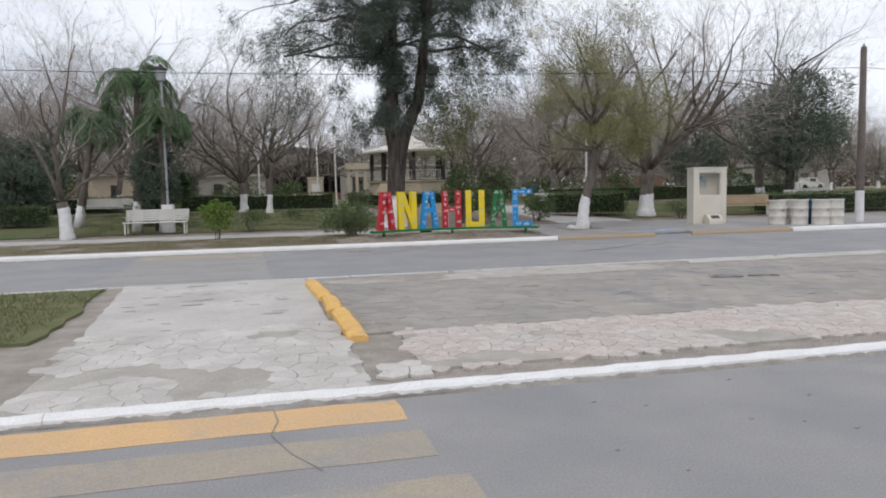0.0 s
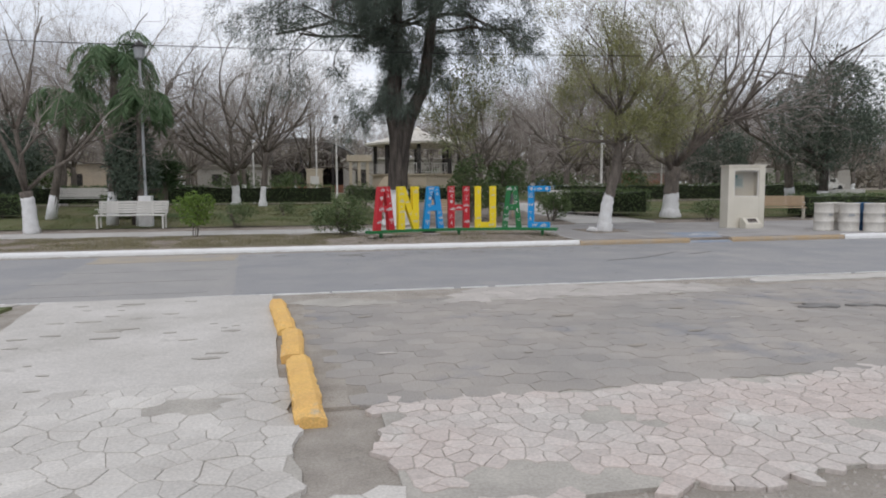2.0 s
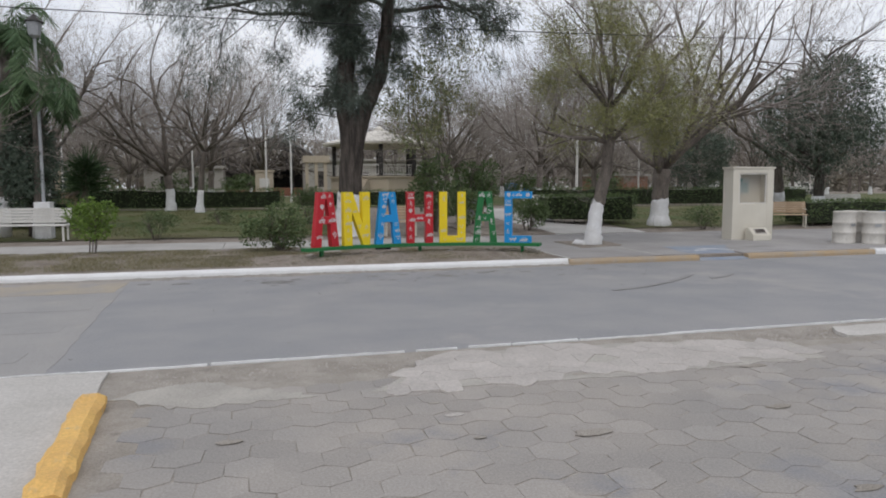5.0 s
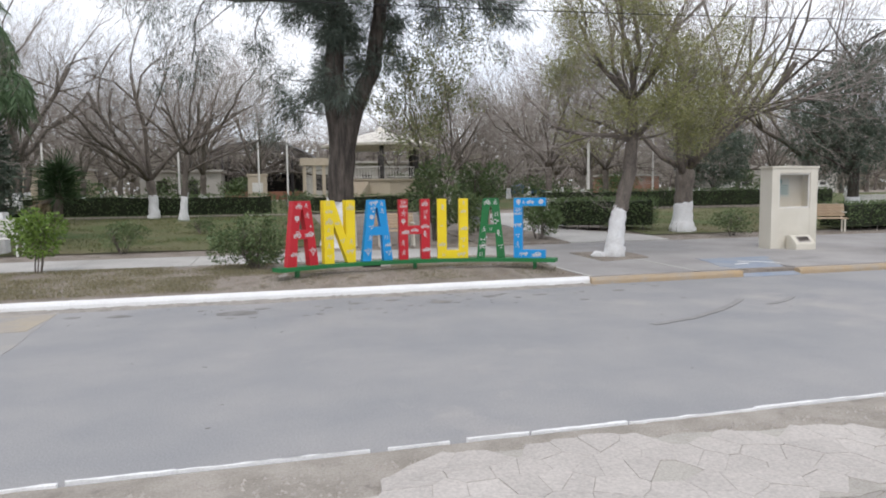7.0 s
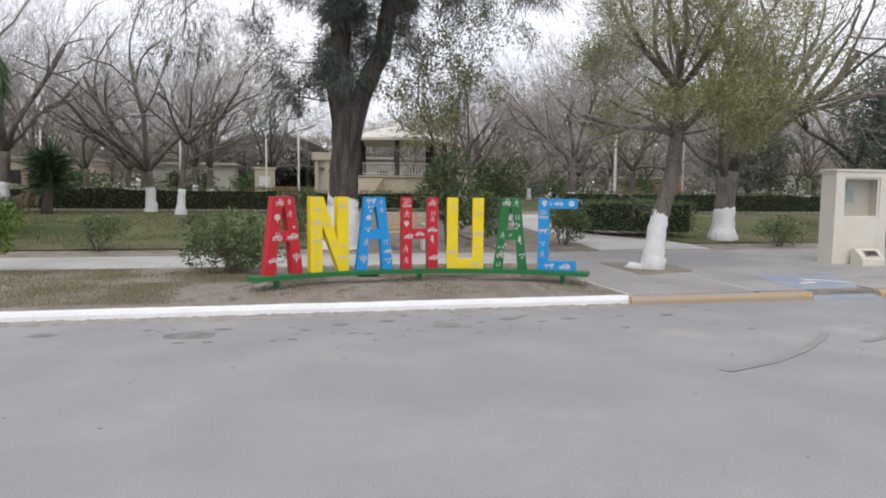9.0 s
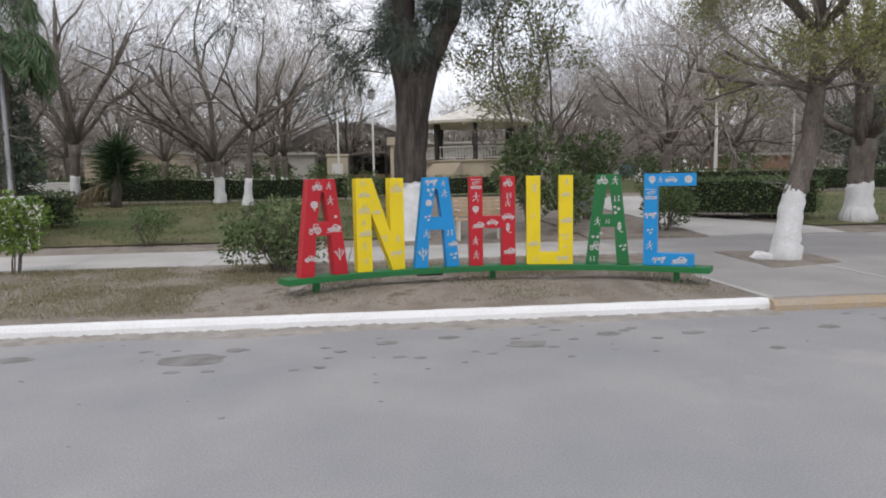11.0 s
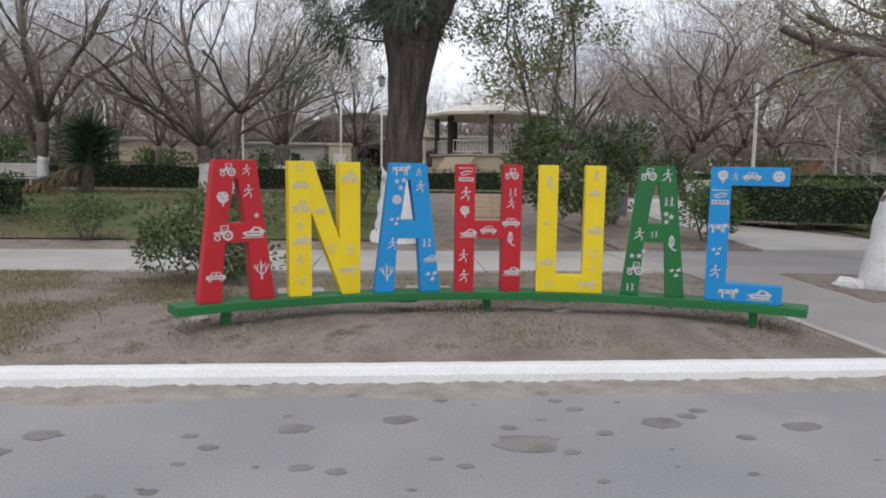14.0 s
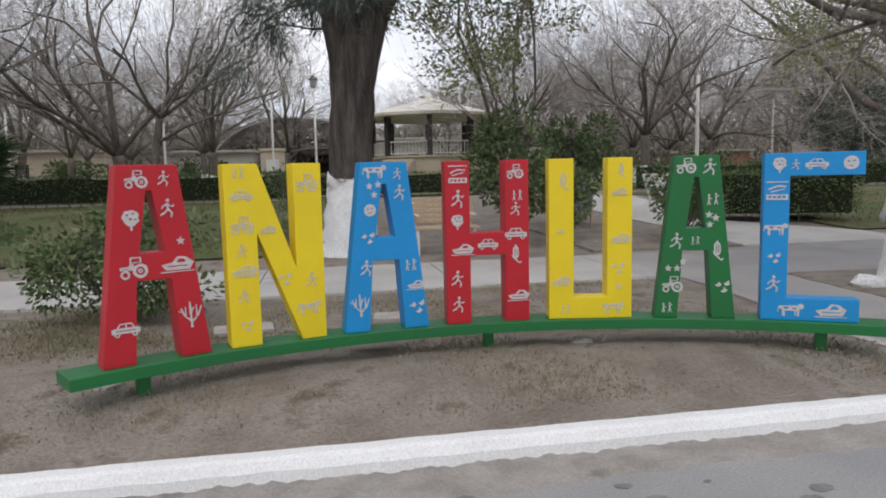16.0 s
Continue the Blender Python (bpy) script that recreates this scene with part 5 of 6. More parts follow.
letter_stand()


# ---- furniture and fixtures ----
def bench(label, at, turn, L, paint, legs_paint, slats=6, h=0.86):
    root = thing("bench", label, "bench", pose(*at, 0, 0, turn))
    for k in range(4):
        s = part("seat_slat", box(L, 0.085, 0.03, (0, -0.38 + 0.1 * k, 0.42 + 0.004 * k), 0.006), paint, root)
    for k in range(slats - 1):
        s = part("back_slat", box(L, 0.028, 0.075, (0, 0, 0), 0.006), paint, root)
        s.matrix_local = pose(0, 0.02 + 0.035 * k, 0.50 + 0.085 * k, 12)
    for x in (-L / 2 + 0.08, L / 2 - 0.08):
        b = box(0.05, 0.05, 0.43, (x, -0.36, -0.02), 0.006)
        box(0.05, 0.05, 0.43, (x, -0.02, -0.02), 0.006, b)
        box(0.05, 0.40, 0.04, (x, -0.19, 0.385), 0.006, b)
        box(0.05, 0.04, 0.50, (x, 0.035, 0.40), 0.006, b, Matrix.Rotation(radians(-16), 4, "X"))
        part("leg_frame", b, legs_paint, root)
        part("armrest", box(0.06, 0.42, 0.03, (x, -0.2, 0.63), 0.008), legs_paint, root)
    return root


bench("white-painted slatted park bench beside the sidewalk", (-3.85, 26.6, rise(26.6)), -6, 2.3, WHITE_PAINT, WHITE_PAINT)
bench("pale wooden slatted bench behind the letters", (6.8, 26.05, rise(26)), 0, 1.1, WOOD, CREAM)
bench("pale slatted bench near the notice board", (21.5, 26.4, rise(26.4)), -30, 2.0, WOOD, CREAM)
bench("white slatted bench by the path", (14.0, 31.9, rise(31.9)), 35, 1.9, WHITE_PAINT, WHITE_PAINT)
bench("white slatted bench deep in the park", (-8.0, 37.0, rise(37)), 0, 3.0, WHITE_PAINT, WHITE_PAINT)
bench("white slatted bench beyond the lawn", (29.0, 31.0, rise(31)), -20, 2.2, WHITE_PAINT, WHITE_PAINT)


def bin_basket():
    root = thing("litter_bin", "pale square litter bin hung between posts", "litter bin", pose(10.0, 28.2, rise(28.2)))
    b = bmesh.new()
    top = [(-.32, -.2, .98), (.32, -.2, .98), (.32, .2, .98), (-.32, .2, .98)]
    bot = [(-.27, -.15, .30), (.27, -.15, .30), (.27, .15, .30), (-.27, .15, .30)]
    t, o = [b.verts.new(v) for v in top], [b.verts.new(v) for v in bot]
    b.faces.new(o[::-1])
    for k in range(4):
        b.faces.new((t[k], o[k], o[(k + 1) % 4], t[(k + 1) % 4]))
    bmesh.ops.solidify(b, geom=b.faces[:], thickness=0.015)
    part("basket", b, STEEL, root)
    for x in (-.35, .35):
        part("post", box(0.05, 0.05, 1.08, (x, 0, -0.05), 0.006), WOOD, root)


bin_basket()


def notice_board():
    root = thing("notice_kiosk", "cream rendered notice board kiosk with a recessed glass case", "notice board", pose(15.68, 21.58, 0.125, 0, 0, -2))
    W, D, Hh = 1.36, 0.45, 2.06
    for x in (0.11, W - 0.11):
        part("side_pier", box(0.22, D, Hh, (x, D / 2, 0), 0.012), CREAM, root)
    part("lower_wall", box(W - 0.436, D - 0.004, 1.04, (W / 2, D / 2, 0), 0.006), CREAM, root)
    part("top_wall", box(W - 0.436, D - 0.004, 0.13, (W / 2, D / 2, Hh - 0.132), 0.006), CREAM, root)
    part("back_wall", box(W - 0.436, 0.14, 0.95, (W / 2, D - 0.09, 1.02), 0.004), CREAM, root)
    part("cap", box(W + 0.06, D + 0.06, 0.05, (W / 2, D / 2, Hh), 0.01), CREAM, root)
    for x, z, w, h in ((W / 2, 1.045, W - 0.44, 0.035), (W / 2, 1.89, W - 0.44, 0.035)):
        part("case_frame", box(w, 0.04, h, (x, 0.05, z), 0.005), WHITE_PAINT, root)
    for x in (0.24, W - 0.24):
        part("case_frame", box(0.035, 0.04, 0.81, (x, 0.05, 1.08), 0.005), WHITE_PAINT, root)
    part("notice", box(0.42, 0.006, 0.46, (0.52, D - 0.168, 1.33), 0.001), PAPER, root, "faded printed notice")
    part("notice", box(0.17, 0.006, 0.1, (0.42, D - 0.176, 1.68), 0.001), TEAL, root, "dark green printed label")
    for k in range(5):
        part("print_line", box(0.34 - 0.05 * (k % 2), 0.004, 0.018, (0.53, D - 0.175, 1.40 + 0.055 * k), 0.001), TEAL, root)
    glass = bpy.data.materials.new("case_glass")
    glass.use_nodes = True
    gb = glass.node_tree.nodes["Principled BSDF"]
    gb.inputs["Transmission Weight"].default_value, gb.inputs["Roughness"].default_value, gb.inputs["IOR"].default_value = 1.0, 0.02, 1.25
    g = part("glass_pane", box(W - 0.5, 0.006, 0.81, (W / 2, 0.06, 1.075), 0.0), glass, root)
    g.visible_shadow = False
    pl = thing("plaque_stone", "small sloping cream stone with a dark plaque", "plaque", pose(16.05, 21.12, 0.12, 0, 0, -2))
    b = bmesh.new()
    pr = [(0, 0), (.36, 0), (.36, .36), (.22, .36), (0, .16)]
    vs = [[b.verts.new((x, y, z)) for y, z in pr] for x in (0, .58)]
    b.faces.new(vs[0])
    b.faces.new(vs[1][::-1])
    for k in range(5):
        b.faces.new((vs[0][k], vs[1][k], vs[1][(k + 1) % 5], vs[0][(k + 1) % 5]))
    bmesh.ops.recalc_face_normals(b, faces=b.faces)
    bmesh.ops.bevel(b, geom=b.edges[:], offset=0.012, segments=2, affect="EDGES")
    part("stone", b, CREAM, pl)
    q = part("plate", box(0.36, 0.2, 0.01, (0, 0, 0), 0.002), STONE, pl, "grey metal plate")
    q.matrix_local = pose(.30, .115, .268, 42.3)
    q = part("plate", box(0.30, 0.13, 0.006, (0, 0, 0), 0.002), BARK_DARK, pl, "dark plate face")
    q.matrix_local = pose(.30, .113, .279, 42.3)


notice_board()


def barrel(label, x, y, paint, turn=0):
    root = thing("barrel", label, "barrel", pose(x, y, 0.125, 0, 0, turn), "row of barrels")
    prof = [(.27, 0), (.285, .012), (.285, .03), (.275, .045), (.278, .27), (.29, .285), (.29, .305), (.278, .32), (.276, .54), (.288, .555), (.288, .575), (.276, .59), (.274, .82), (.287, .835), (.287, .865), (.262, .868), (.26, .845)]
    part("drum", lathe(prof, 24), paint, root, smooth=True)
    if paint is BARREL:
        part("mark", box(0.16, 0.012, 0.07, (-0.05, -0.287, 0.47), 0.002), STEEL, root, "grey painted mark")
    return root


for x, y, t in ((17.8, 19.75, 10), (18.3, 19.28, -20), (18.78, 18.85, 25), (19.25, 18.75, 60), (18.45, 20.05, 40)):
    barrel("white-painted steel barrel with worn marks at the kerb", x, y, BARREL, t)
barrel("dark blue steel barrel between white barrels", 18.98, 19.4, BARREL_BLUE)


def utility_pole(x, y, h):
    root = thing("utility_pole", "weathered wooden utility pole with a whitewashed base", "utility pole", pose(x, y, 0.12))
    part("shaft", lathe([(.14, -0.1), (.135, 1), (.12, 3), (.1, h)], 14), POLE_WOOD, root, smooth=True)
    part("whitewash", lathe([(.148, 0), (.142, 1.12), (.138, 1.13)], 16), LIME, root, "whitewashed base")
    part("insulator", lathe([(.03, h - .02), (.05, h + .03), (.03, h + .1), (.015, h + .12)], 10), STEEL, root)


utility_pole(21.1, 19.6, 6.2)


def wire(label, p, q, sag):
    P, Q = np.array(p, float), np.array(q, float)
    pts = []
    for k in range(25):
        f = k / 24
        v = P * (1 - f) + Q * f
        v[2] -= sag * 4 * f * (1 - f)
        pts.append(v)
    V, F = tubes([(pts, [0.009] * 25)], 5)
    tagged(obj("overhead_wire", mesh_of("overhead_wire", V, F, BLACK)), label, "wire")


wire("thin black overhead wire along the street", (-34, 19.2, 5.75), (21.0, 19.6, 5.6), 0.7)
wire("thin black overhead wire along the street", (21.2, 19.6, 5.6), (75, 20, 6.0), 0.7)


def lamp_post(label, x, y, h, white=0.0, lantern=True, r=0.05):
    root = thing("lamp_post", label, "lamp post", pose(x, y, rise(y)))
    part("pole", lathe([(r * 1.6, -0.1), (r * 1.6, .3), (r * 1.1, .34), (r, 2), (r * .8, h)], 12), WHITE_PAINT if not lantern or white == 0 else STEEL, root, smooth=True)
    if white:
        part("plinth", box(0.42, 0.42, white, (0, 0, -0.03), 0.02), LIME, root, "whitewashed plinth")
    if lantern:
        part("lantern", lathe([(.05, h), (.16, h + .08), (.2, h + .42), (.2, h + .44)], 8), STEEL, root)
        part("cap", lathe([(.25, h + .44), (.25, h + .47), (.1, h + .6), (.02, h + .68)], 8), DARK_STEEL, root)
    return root


lamp_post("grey lamp post with lantern on a whitewashed plinth", -3.5, 26.95, 5.7, 1.1)
lamp_post("slim white lamp post with small lantern", 4.67, 52.0, 5.4, r=0.06)
lamp_post("slim white park lamp pole", 20.65, 41.5, 4.7, 0, False, 0.075)
lamp_post("slim white pole beside the lawn", -0.6, 40.6, 3.2, 0, False, 0.045)
lamp_post("slim white pole near the cream pillar", 2.95, 44.0, 4.0, 0, False, 0.045)
lamp_post("slim white park lamp pole", 27.5, 46, 4.2, 0, False, 0.06)
lamp_post("slim white park lamp pole", -7.5, 45, 3.6, 0, False, 0.05)


# ---- buildings and structures beyond ----
def gazebo():
    x, y = 11.6, 57.0
    z = rise(y)
    root = thing("gazebo", "octagonal bandstand with pale roof and dark columns", "gazebo", pose(x, y, z))
    fl = 2.65 - z
    part("platform", lathe([(3.9, -0.1), (3.9, .2), (3.75, .22), (3.75, fl - .12), (3.9, fl - .1), (3.9, fl)], 8), CREAM_FAR, root)
    b = lathe([(4.1, 4.95 - z), (4.35, 4.97 - z), (4.38, 5.13 - z), (4.25, 5.17 - z), (.4, 6.2 - z), (.3, 6.4 - z), (.02, 6.55 - z)], 8)
    part("roof", b, ROOF_WHITE, root)
    for k in range(8):
        a = 2 * math.pi * (k + .5) / 8 + 0.25
        c = part("column", box(.3, .3, 4.98 - z - fl, (0, 0, 0), 0.02), DARK_STEEL, root)
        c.matrix_local = pose(3.45 * math.cos(a), 3.45 * math.sin(a), fl, 0, 0, math.degrees(a))
        a2 = a + math.pi / 8
        rail = part("handrail", box(2.45, .05, .06, (0, 0, .8), 0.01), WHITE_PAINT, root)
        rail.matrix_local = pose(3.2 * math.cos(a2), 3.2 * math.sin(a2), fl, 0, 0, 90 + math.degrees(a2))
        part("bottom_rail", box(2.45, .05, .06, (0, 0, .1), 0.01), WHITE_PAINT, rail)
        for j in range(11):
            part("baluster", box(.03, .03, .64, (-1.12 + .224 * j, 0, .16), 0), WHITE_PAINT, rail)
    for k in range(8):
        s = part("step", box(2.0, .3, fl * (k + 1) / 9, (0, -3.8 - .3 * (8 - k) + .1, 0), 0.01), CREAM_FAR, root)
        s.matrix_local = pose(0, 0, 0, 0, 0, -35)


gazebo()


def building(name, label, x0, x1, y, d, h, wall, openings, roof=WHITE_FAR, flat=True, parapet=0.35, z=None):
    """A house with a front of window and door openings that go in."""
    z = rise(y) if z is None else z
    root = thing(name, label, "building", pose(0, 0, 0))
    xs = sorted({x0, x1, *[v for o in openings for v in (o[0], o[1])]})
    b = bmesh.new()
    for a, c in zip(xs, xs[1:]):
        op = [o for o in openings if o[0] <= a and o[1] >= c]
        spans, lo = [], -0.2
        for o in op:
            spans.append((lo, o[2]))
            lo = o[3]
        spans.append((lo, h))
        for s, e in spans:
            if e > s:
                box(c - a, .25, e - s, ((a + c) / 2, y + .125, z + s), 0, b)
    box(.25, d - .25, h + .2, (x0 + .125, y + .25 + (d - .25) / 2, z - .2), 0, b)
    box(.25, d - .25, h + .2, (x1 - .125, y + .25 + (d - .25) / 2, z - .2), 0, b)
    box(x1 - x0, .25, h + .2, ((x0 + x1) / 2, y + d + .125, z - .2), 0, b)
    part("wall", b, wall, root)
    part("roof", box(x1 - x0 + .5, d + .8, .22, ((x0 + x1) / 2, y + d / 2, z + h), 0.03), roof, root)
    for o in openings:
        part("window" if o[2] > .3 else "door", box(o[1] - o[0], .05, o[3] - o[2], ((o[0] + o[1]) / 2, y + .18, z + o[2]), 0.01), DARK_STEEL, root)
    return root


building("hall", "cream one-storey hall behind the bandstand", 7.3, 19.0, 74, 8, 3.6, WHITE_FAR, [(8, 9.2, 1, 2.5), (10.4, 11.4, 0, 2.3), (12.5, 13.5, 1, 2.5), (15, 16.4, 1, 2.5)])
building("house", "low cream house behind the bare trees", -23, -14, 80, 6, 3.2, CREAM_FAR, [(-21.5, -20.3, .9, 2.2), (-18, -17, 0, 2.2)])
building("house", "low cream house behind the lawn hedge", -8.5, -1.0, 78, 6, 2.9, WHITE_FAR, [(-7, -6, .9, 2.1), (-4, -3.2, 0, 2.1)])
building("house", "small red-brick house beyond the trees", 41, 47, 76, 5, 2.2, BRICK_RED, [(42, 43, .8, 1.8)])
building("house", "low white house along the far street", 58, 74, 78, 6, 3.2, WHITE_FAR, [(60, 61.4, 1, 2.2), (65, 66, 0, 2.2), (69, 70.5, 1, 2.2)])
building("house", "low cream house along the far street", 20, 34, 90, 6, 3.0, WHITE_FAR, [(22, 23.4, 1, 2.2), (27, 28, 0, 2.2), (31, 32.5, 1, 2.2)])
building("house", "low cream house at the park side", -45, -30, 70, 7, 3.2, CREAM_FAR, [(-43, -41.8, 1, 2.2), (-37, -36, 0, 2.2)])


def canopy():
    root = thing("covered_court", "dark covered court with an arched roof", "canopy", pose(0, 0, rise(84)))
    V, F = [], []
    for k in range(13):
        a = math.pi * (0.12 + 0.76 * k / 12)
        for y in (84, 98):
            for o in (0, .12):
                V.append((2.5 - (8.2 + o) * math.cos(a), y, 1.2 + (5.2 + o) * math.sin(a)))
    for k in range(12):
        i, j = 4 * k, 4 * k + 4
        F += [(i, i + 2, j + 2, j), (i + 1, j + 1, j + 3, i + 3), (i, j, j + 1, i + 1), (i + 2, i + 3, j + 3, j + 2)]
    F += [(0, 1, 3, 2), (48, 50, 51, 49)]
    obj("roof", mesh_of("roof", V, F, STEEL), root)
    for x in (-4.8, -1.2, 2.5, 6.2, 9.8):
        for y in (84.2, 97.8):
            part("column", box(.25, .25, 3.2 if abs(x - 2.5) > 7 else 6.0 if x == 2.5 else 5.6, (x, y, -.1), 0.01), DARK_STEEL, root)
    part("back_wall", box(15, .3, 3.4, (2.5, 98.3, -.1), 0.02), DARK_STEEL, root)
    part("stage_wall", box(14, .2, 1.0, (2.5, 84.6, -.1), 0.02), BRICK_RED, root)


canopy()


def pillar_sign():
    root = thing("sign_pillar", "cream rendered pillar with a pale plaque", "sign", pose(2.85, 45, rise(45)))
    part("pillar", box(1.0, .5, 2.0, (0, 0, -.1), 0.02), CREAM_FAR, root)
    part("cap", box(1.12, .6, .12, (0, 0, 1.9), 0.02), CREAM_FAR, root)
    part("plaque", box(.55, .04, .5, (0, -.26, 1.05), 0.01), WHITE_PAINT, root)
    root = thing("garden_gate", "cream columned park entrance with balustrade", "pergola", pose(6.6, 54, rise(54)))
    for x in (-.75, -.1, .55):
        part("column", box(.22, .3, 2.2, (x, 0, .6), 0.02), CREAM_FAR, root)
    part("base", box(1.8, .6, .75, (-.1, 0, -.1), 0.02), CREAM_FAR, root)
    part("lintel", box(1.9, .55, .5, (-.1, 0, 2.75), 0.03), CREAM_FAR, root)


pillar_sign()


def vehicle(label, x, y, turn, paint, cargo):
    root = thing("pickup_truck" if cargo else "car", label, "vehicle", pose(x, y, rise(y), 0, 0, turn))
    prof = [(-2.3, .35), (2.3, .35), (2.35, .75), (1.3, .95), (.85, 1.5), (-.55, 1.5), (-.75, .98), (-2.3, .95)] if cargo else [(-2.2, .35), (2.2, .35), (2.25, .7), (1.2, .9), (.6, 1.42), (-1.1, 1.42), (-1.8, .92), (-2.2, .85)]
    b = prism(prof, [], 1.7, 0.06)
    bmesh.ops.translate(b, vec=(0, -.85, 0), verts=b.verts)
    part("body", b, paint, root)
    part("side_window", box(1.1, 1.72, .36, (.1, 0, 1.02), 0.03), DARK_STEEL, root)
    for wx in (-1.45, 1.45):
        for wy in (-.85, .85):
            w = part("wheel", lathe([(.1, -.1), (.33, -.1), (.35, 0), (.33, .1), (.1, .1)], 16), BLACK, root)
            w.matrix_local = pose(wx, wy, .34, 90)


vehicle("white pickup truck parked beyond the park", 62, 69, 15, WHITE_PAINT, True)
vehicle("white car parked at the far street", 50, 66, 8, WHITE_PAINT, False)
vehicle("dark blue car parked behind the trees", 33, 82, 5, BARREL_BLUE, False)

# stones and ground plates
def rock(label, x, y, z, r, seed, paint=STONE):
    b = bmesh.new()
    bmesh.ops.create_icosphere(b, subdivisions=2, radius=1)
    q = random.Random(seed)
    for v in b.verts:
        f = q.uniform(.8, 1.12)
        v.co = Vector((v.co.x * r * f * 1.3, v.co.y * r * f, (v.co.z * .62 + .3) * r * f))
    o = part("stone", b, paint, None, label)
    o.location = (x, y, z)
    tagged(o, label, "stone")


rock("white-painted stone at the tree foot", 10.75, 21.35, .13, .16, 3, LIME)
rock("small grey stone on the dirt", 3.5, 19.2, .21, .075, 4)
rock("small grey stone on the dirt", 3.58, 19.5, .21, .06, 5)
rock("small grey stone on the dirt", 6.63, 19.5, .21, .07, 6)
rock("small grey stone on the dirt", 4.75, 19.4, .21, .05, 7)
for k, (x, y, t) in enumerate(((4.1, 20.95, 8), (5.5, 21.1, -6))):
    o = part("ground_plate", box(.5, .3, .04, (0, 0, 0), .006), STONE)
    o.matrix_world = pose(x, y, .14, 0, 0, t)
    tagged(o, "flat grey concrete plate in the dirt", "ground plate")

# yellow kerb blocks on the median
rng = random.Random(9)
for (x0, y0), (x1, y1), n in (((1.64, 5.82), (1.57, 7.36), 15), ((1.53, 7.45), (1.52, 8.5), 9), ((1.47, 8.6), (1.32, 10.35), 17)):
    V, F = [], []
    for k in range(n + 1):
        f = k / n
        x, y = x0 + (x1 - x0) * f, y0 + (y1 - y0) * f
        sh = 0.6 if k in (0, n) else 1
        a = [rng.uniform(-.014, .014) for _ in range(4)]
        for dx, z in ((-.1, -.02), (-.095 + a[0], .065 * sh + a[1]), (-.055, .10 * sh + a[1]), (.05, .10 * sh + a[2]), (.09 + a[3], .065 * sh + a[2]), (.1, -.02)):
            V.append((x + dx, y, MED + z))
    for k in range(n):
        for j in range(5):
            F.append((6 * k + j, 6 * k + j + 1, 6 * k + j + 7, 6 * k + j + 6))
    F += [tuple(range(6)), tuple(6 * n + j for j in range(6))[::-1]]
    o = obj("kerb_block", mesh_of("kerb_block", V, F, YELLOW_KERB))
    tagged(o, "yellow-painted broken kerb block on the median", "kerb block", "yellow kerb blocks")

# grass blades and dry tufts
def blades(name, label, seed, n, region, h, w, material, lift, patch=0.0):
    g = np.random.default_rng(seed)
    x0, x1, y0, y1 = region
    p = np.c_[g.uniform(x0, x1, n), g.uniform(y0, y1, n), np.zeros(n)]
    if patch:
        keep = np.array([noise.noise(Vector((a * .9, c * .9, 3.0))) + g.uniform(-.32, .32) > patch for a, c in p[:, :2]])
        p = p[keep]
    p[:, 2] = [lift(v) for v in p[:, 1]]
    return tagged(leaves(name, p, np.tile((0, 0, 1.0), (len(p), 1)), h, w, material, g, None, 0.5), label, "grass", kind="stuff")


blades("verge_grass", "dry sparse grass on the dirt verge", 1, 60000, (-9, 3.4, 18.5, 22.65), .045, .008, L_GRASS, lambda y: .13, -0.12)
blades("verge_grass", "dry sparse tufts under the letters", 2, 14000, (3.2, 8.7, 20.6, 22.65), .04, .008, L_GRASS, lambda y: .135, 0.1)
blades("verge_grass", "olive and dry tufts on the dirt before the letters", 6, 26000, (1.5, 8.6, 18.4, 20.9), .035, .009, L_TUFT, lambda y: .14 + .1 * math.exp(-((y - 19.35) / .85) ** 2), 0.16)
blades("verge_grass", "darker weeds on the dirt verge", 7, 42000, (-6, 3.3, 18.5, 22.6), .045, .011, L_TUFT, lambda y: .135, 0.05)
blades("median_grass_blades", "short green grass on the median", 3, 14000, (-7, -1.75, 6.75, 10.8), .05, .010, L_LAWN, lambda y: MED + .018, -0.3)
blades("lawn_grass", "patchy short lawn grass", 4, 30000, (-8, 5.1, 26.4, 38), .06, .02, L_LAWN, lambda y: rise(y) + .01, -0.05)
blades("lawn_grass", "patchy short lawn grass", 5, 9000, (15.4, 26, 26.7, 35), .06, .02, L_LAWN, lambda y: rise(y) + .01, -0.1)

# clods and dry litter on the verge
g = np.random.default_rng(15)
n = 2600
p = np.c_[g.uniform(-6, 8.7, n), 18.4 + 4.2 * g.uniform(0, 1, n) ** 1.2, np.full(n, .15)]
p[:, 2] += 0.11 * np.exp(-((p[:, 1] - 19.35) / .85) ** 2) / (1 + np.exp(-(p[:, 0] - 2.6) * 4))
tagged(leaves("dry_litter", p, np.tile((0, 0, .15), (n, 1)), .035, .016, L_DRY, g, None, 1.0), "dry leaf litter on the dirt verge", "leaf litter", kind="stuff")

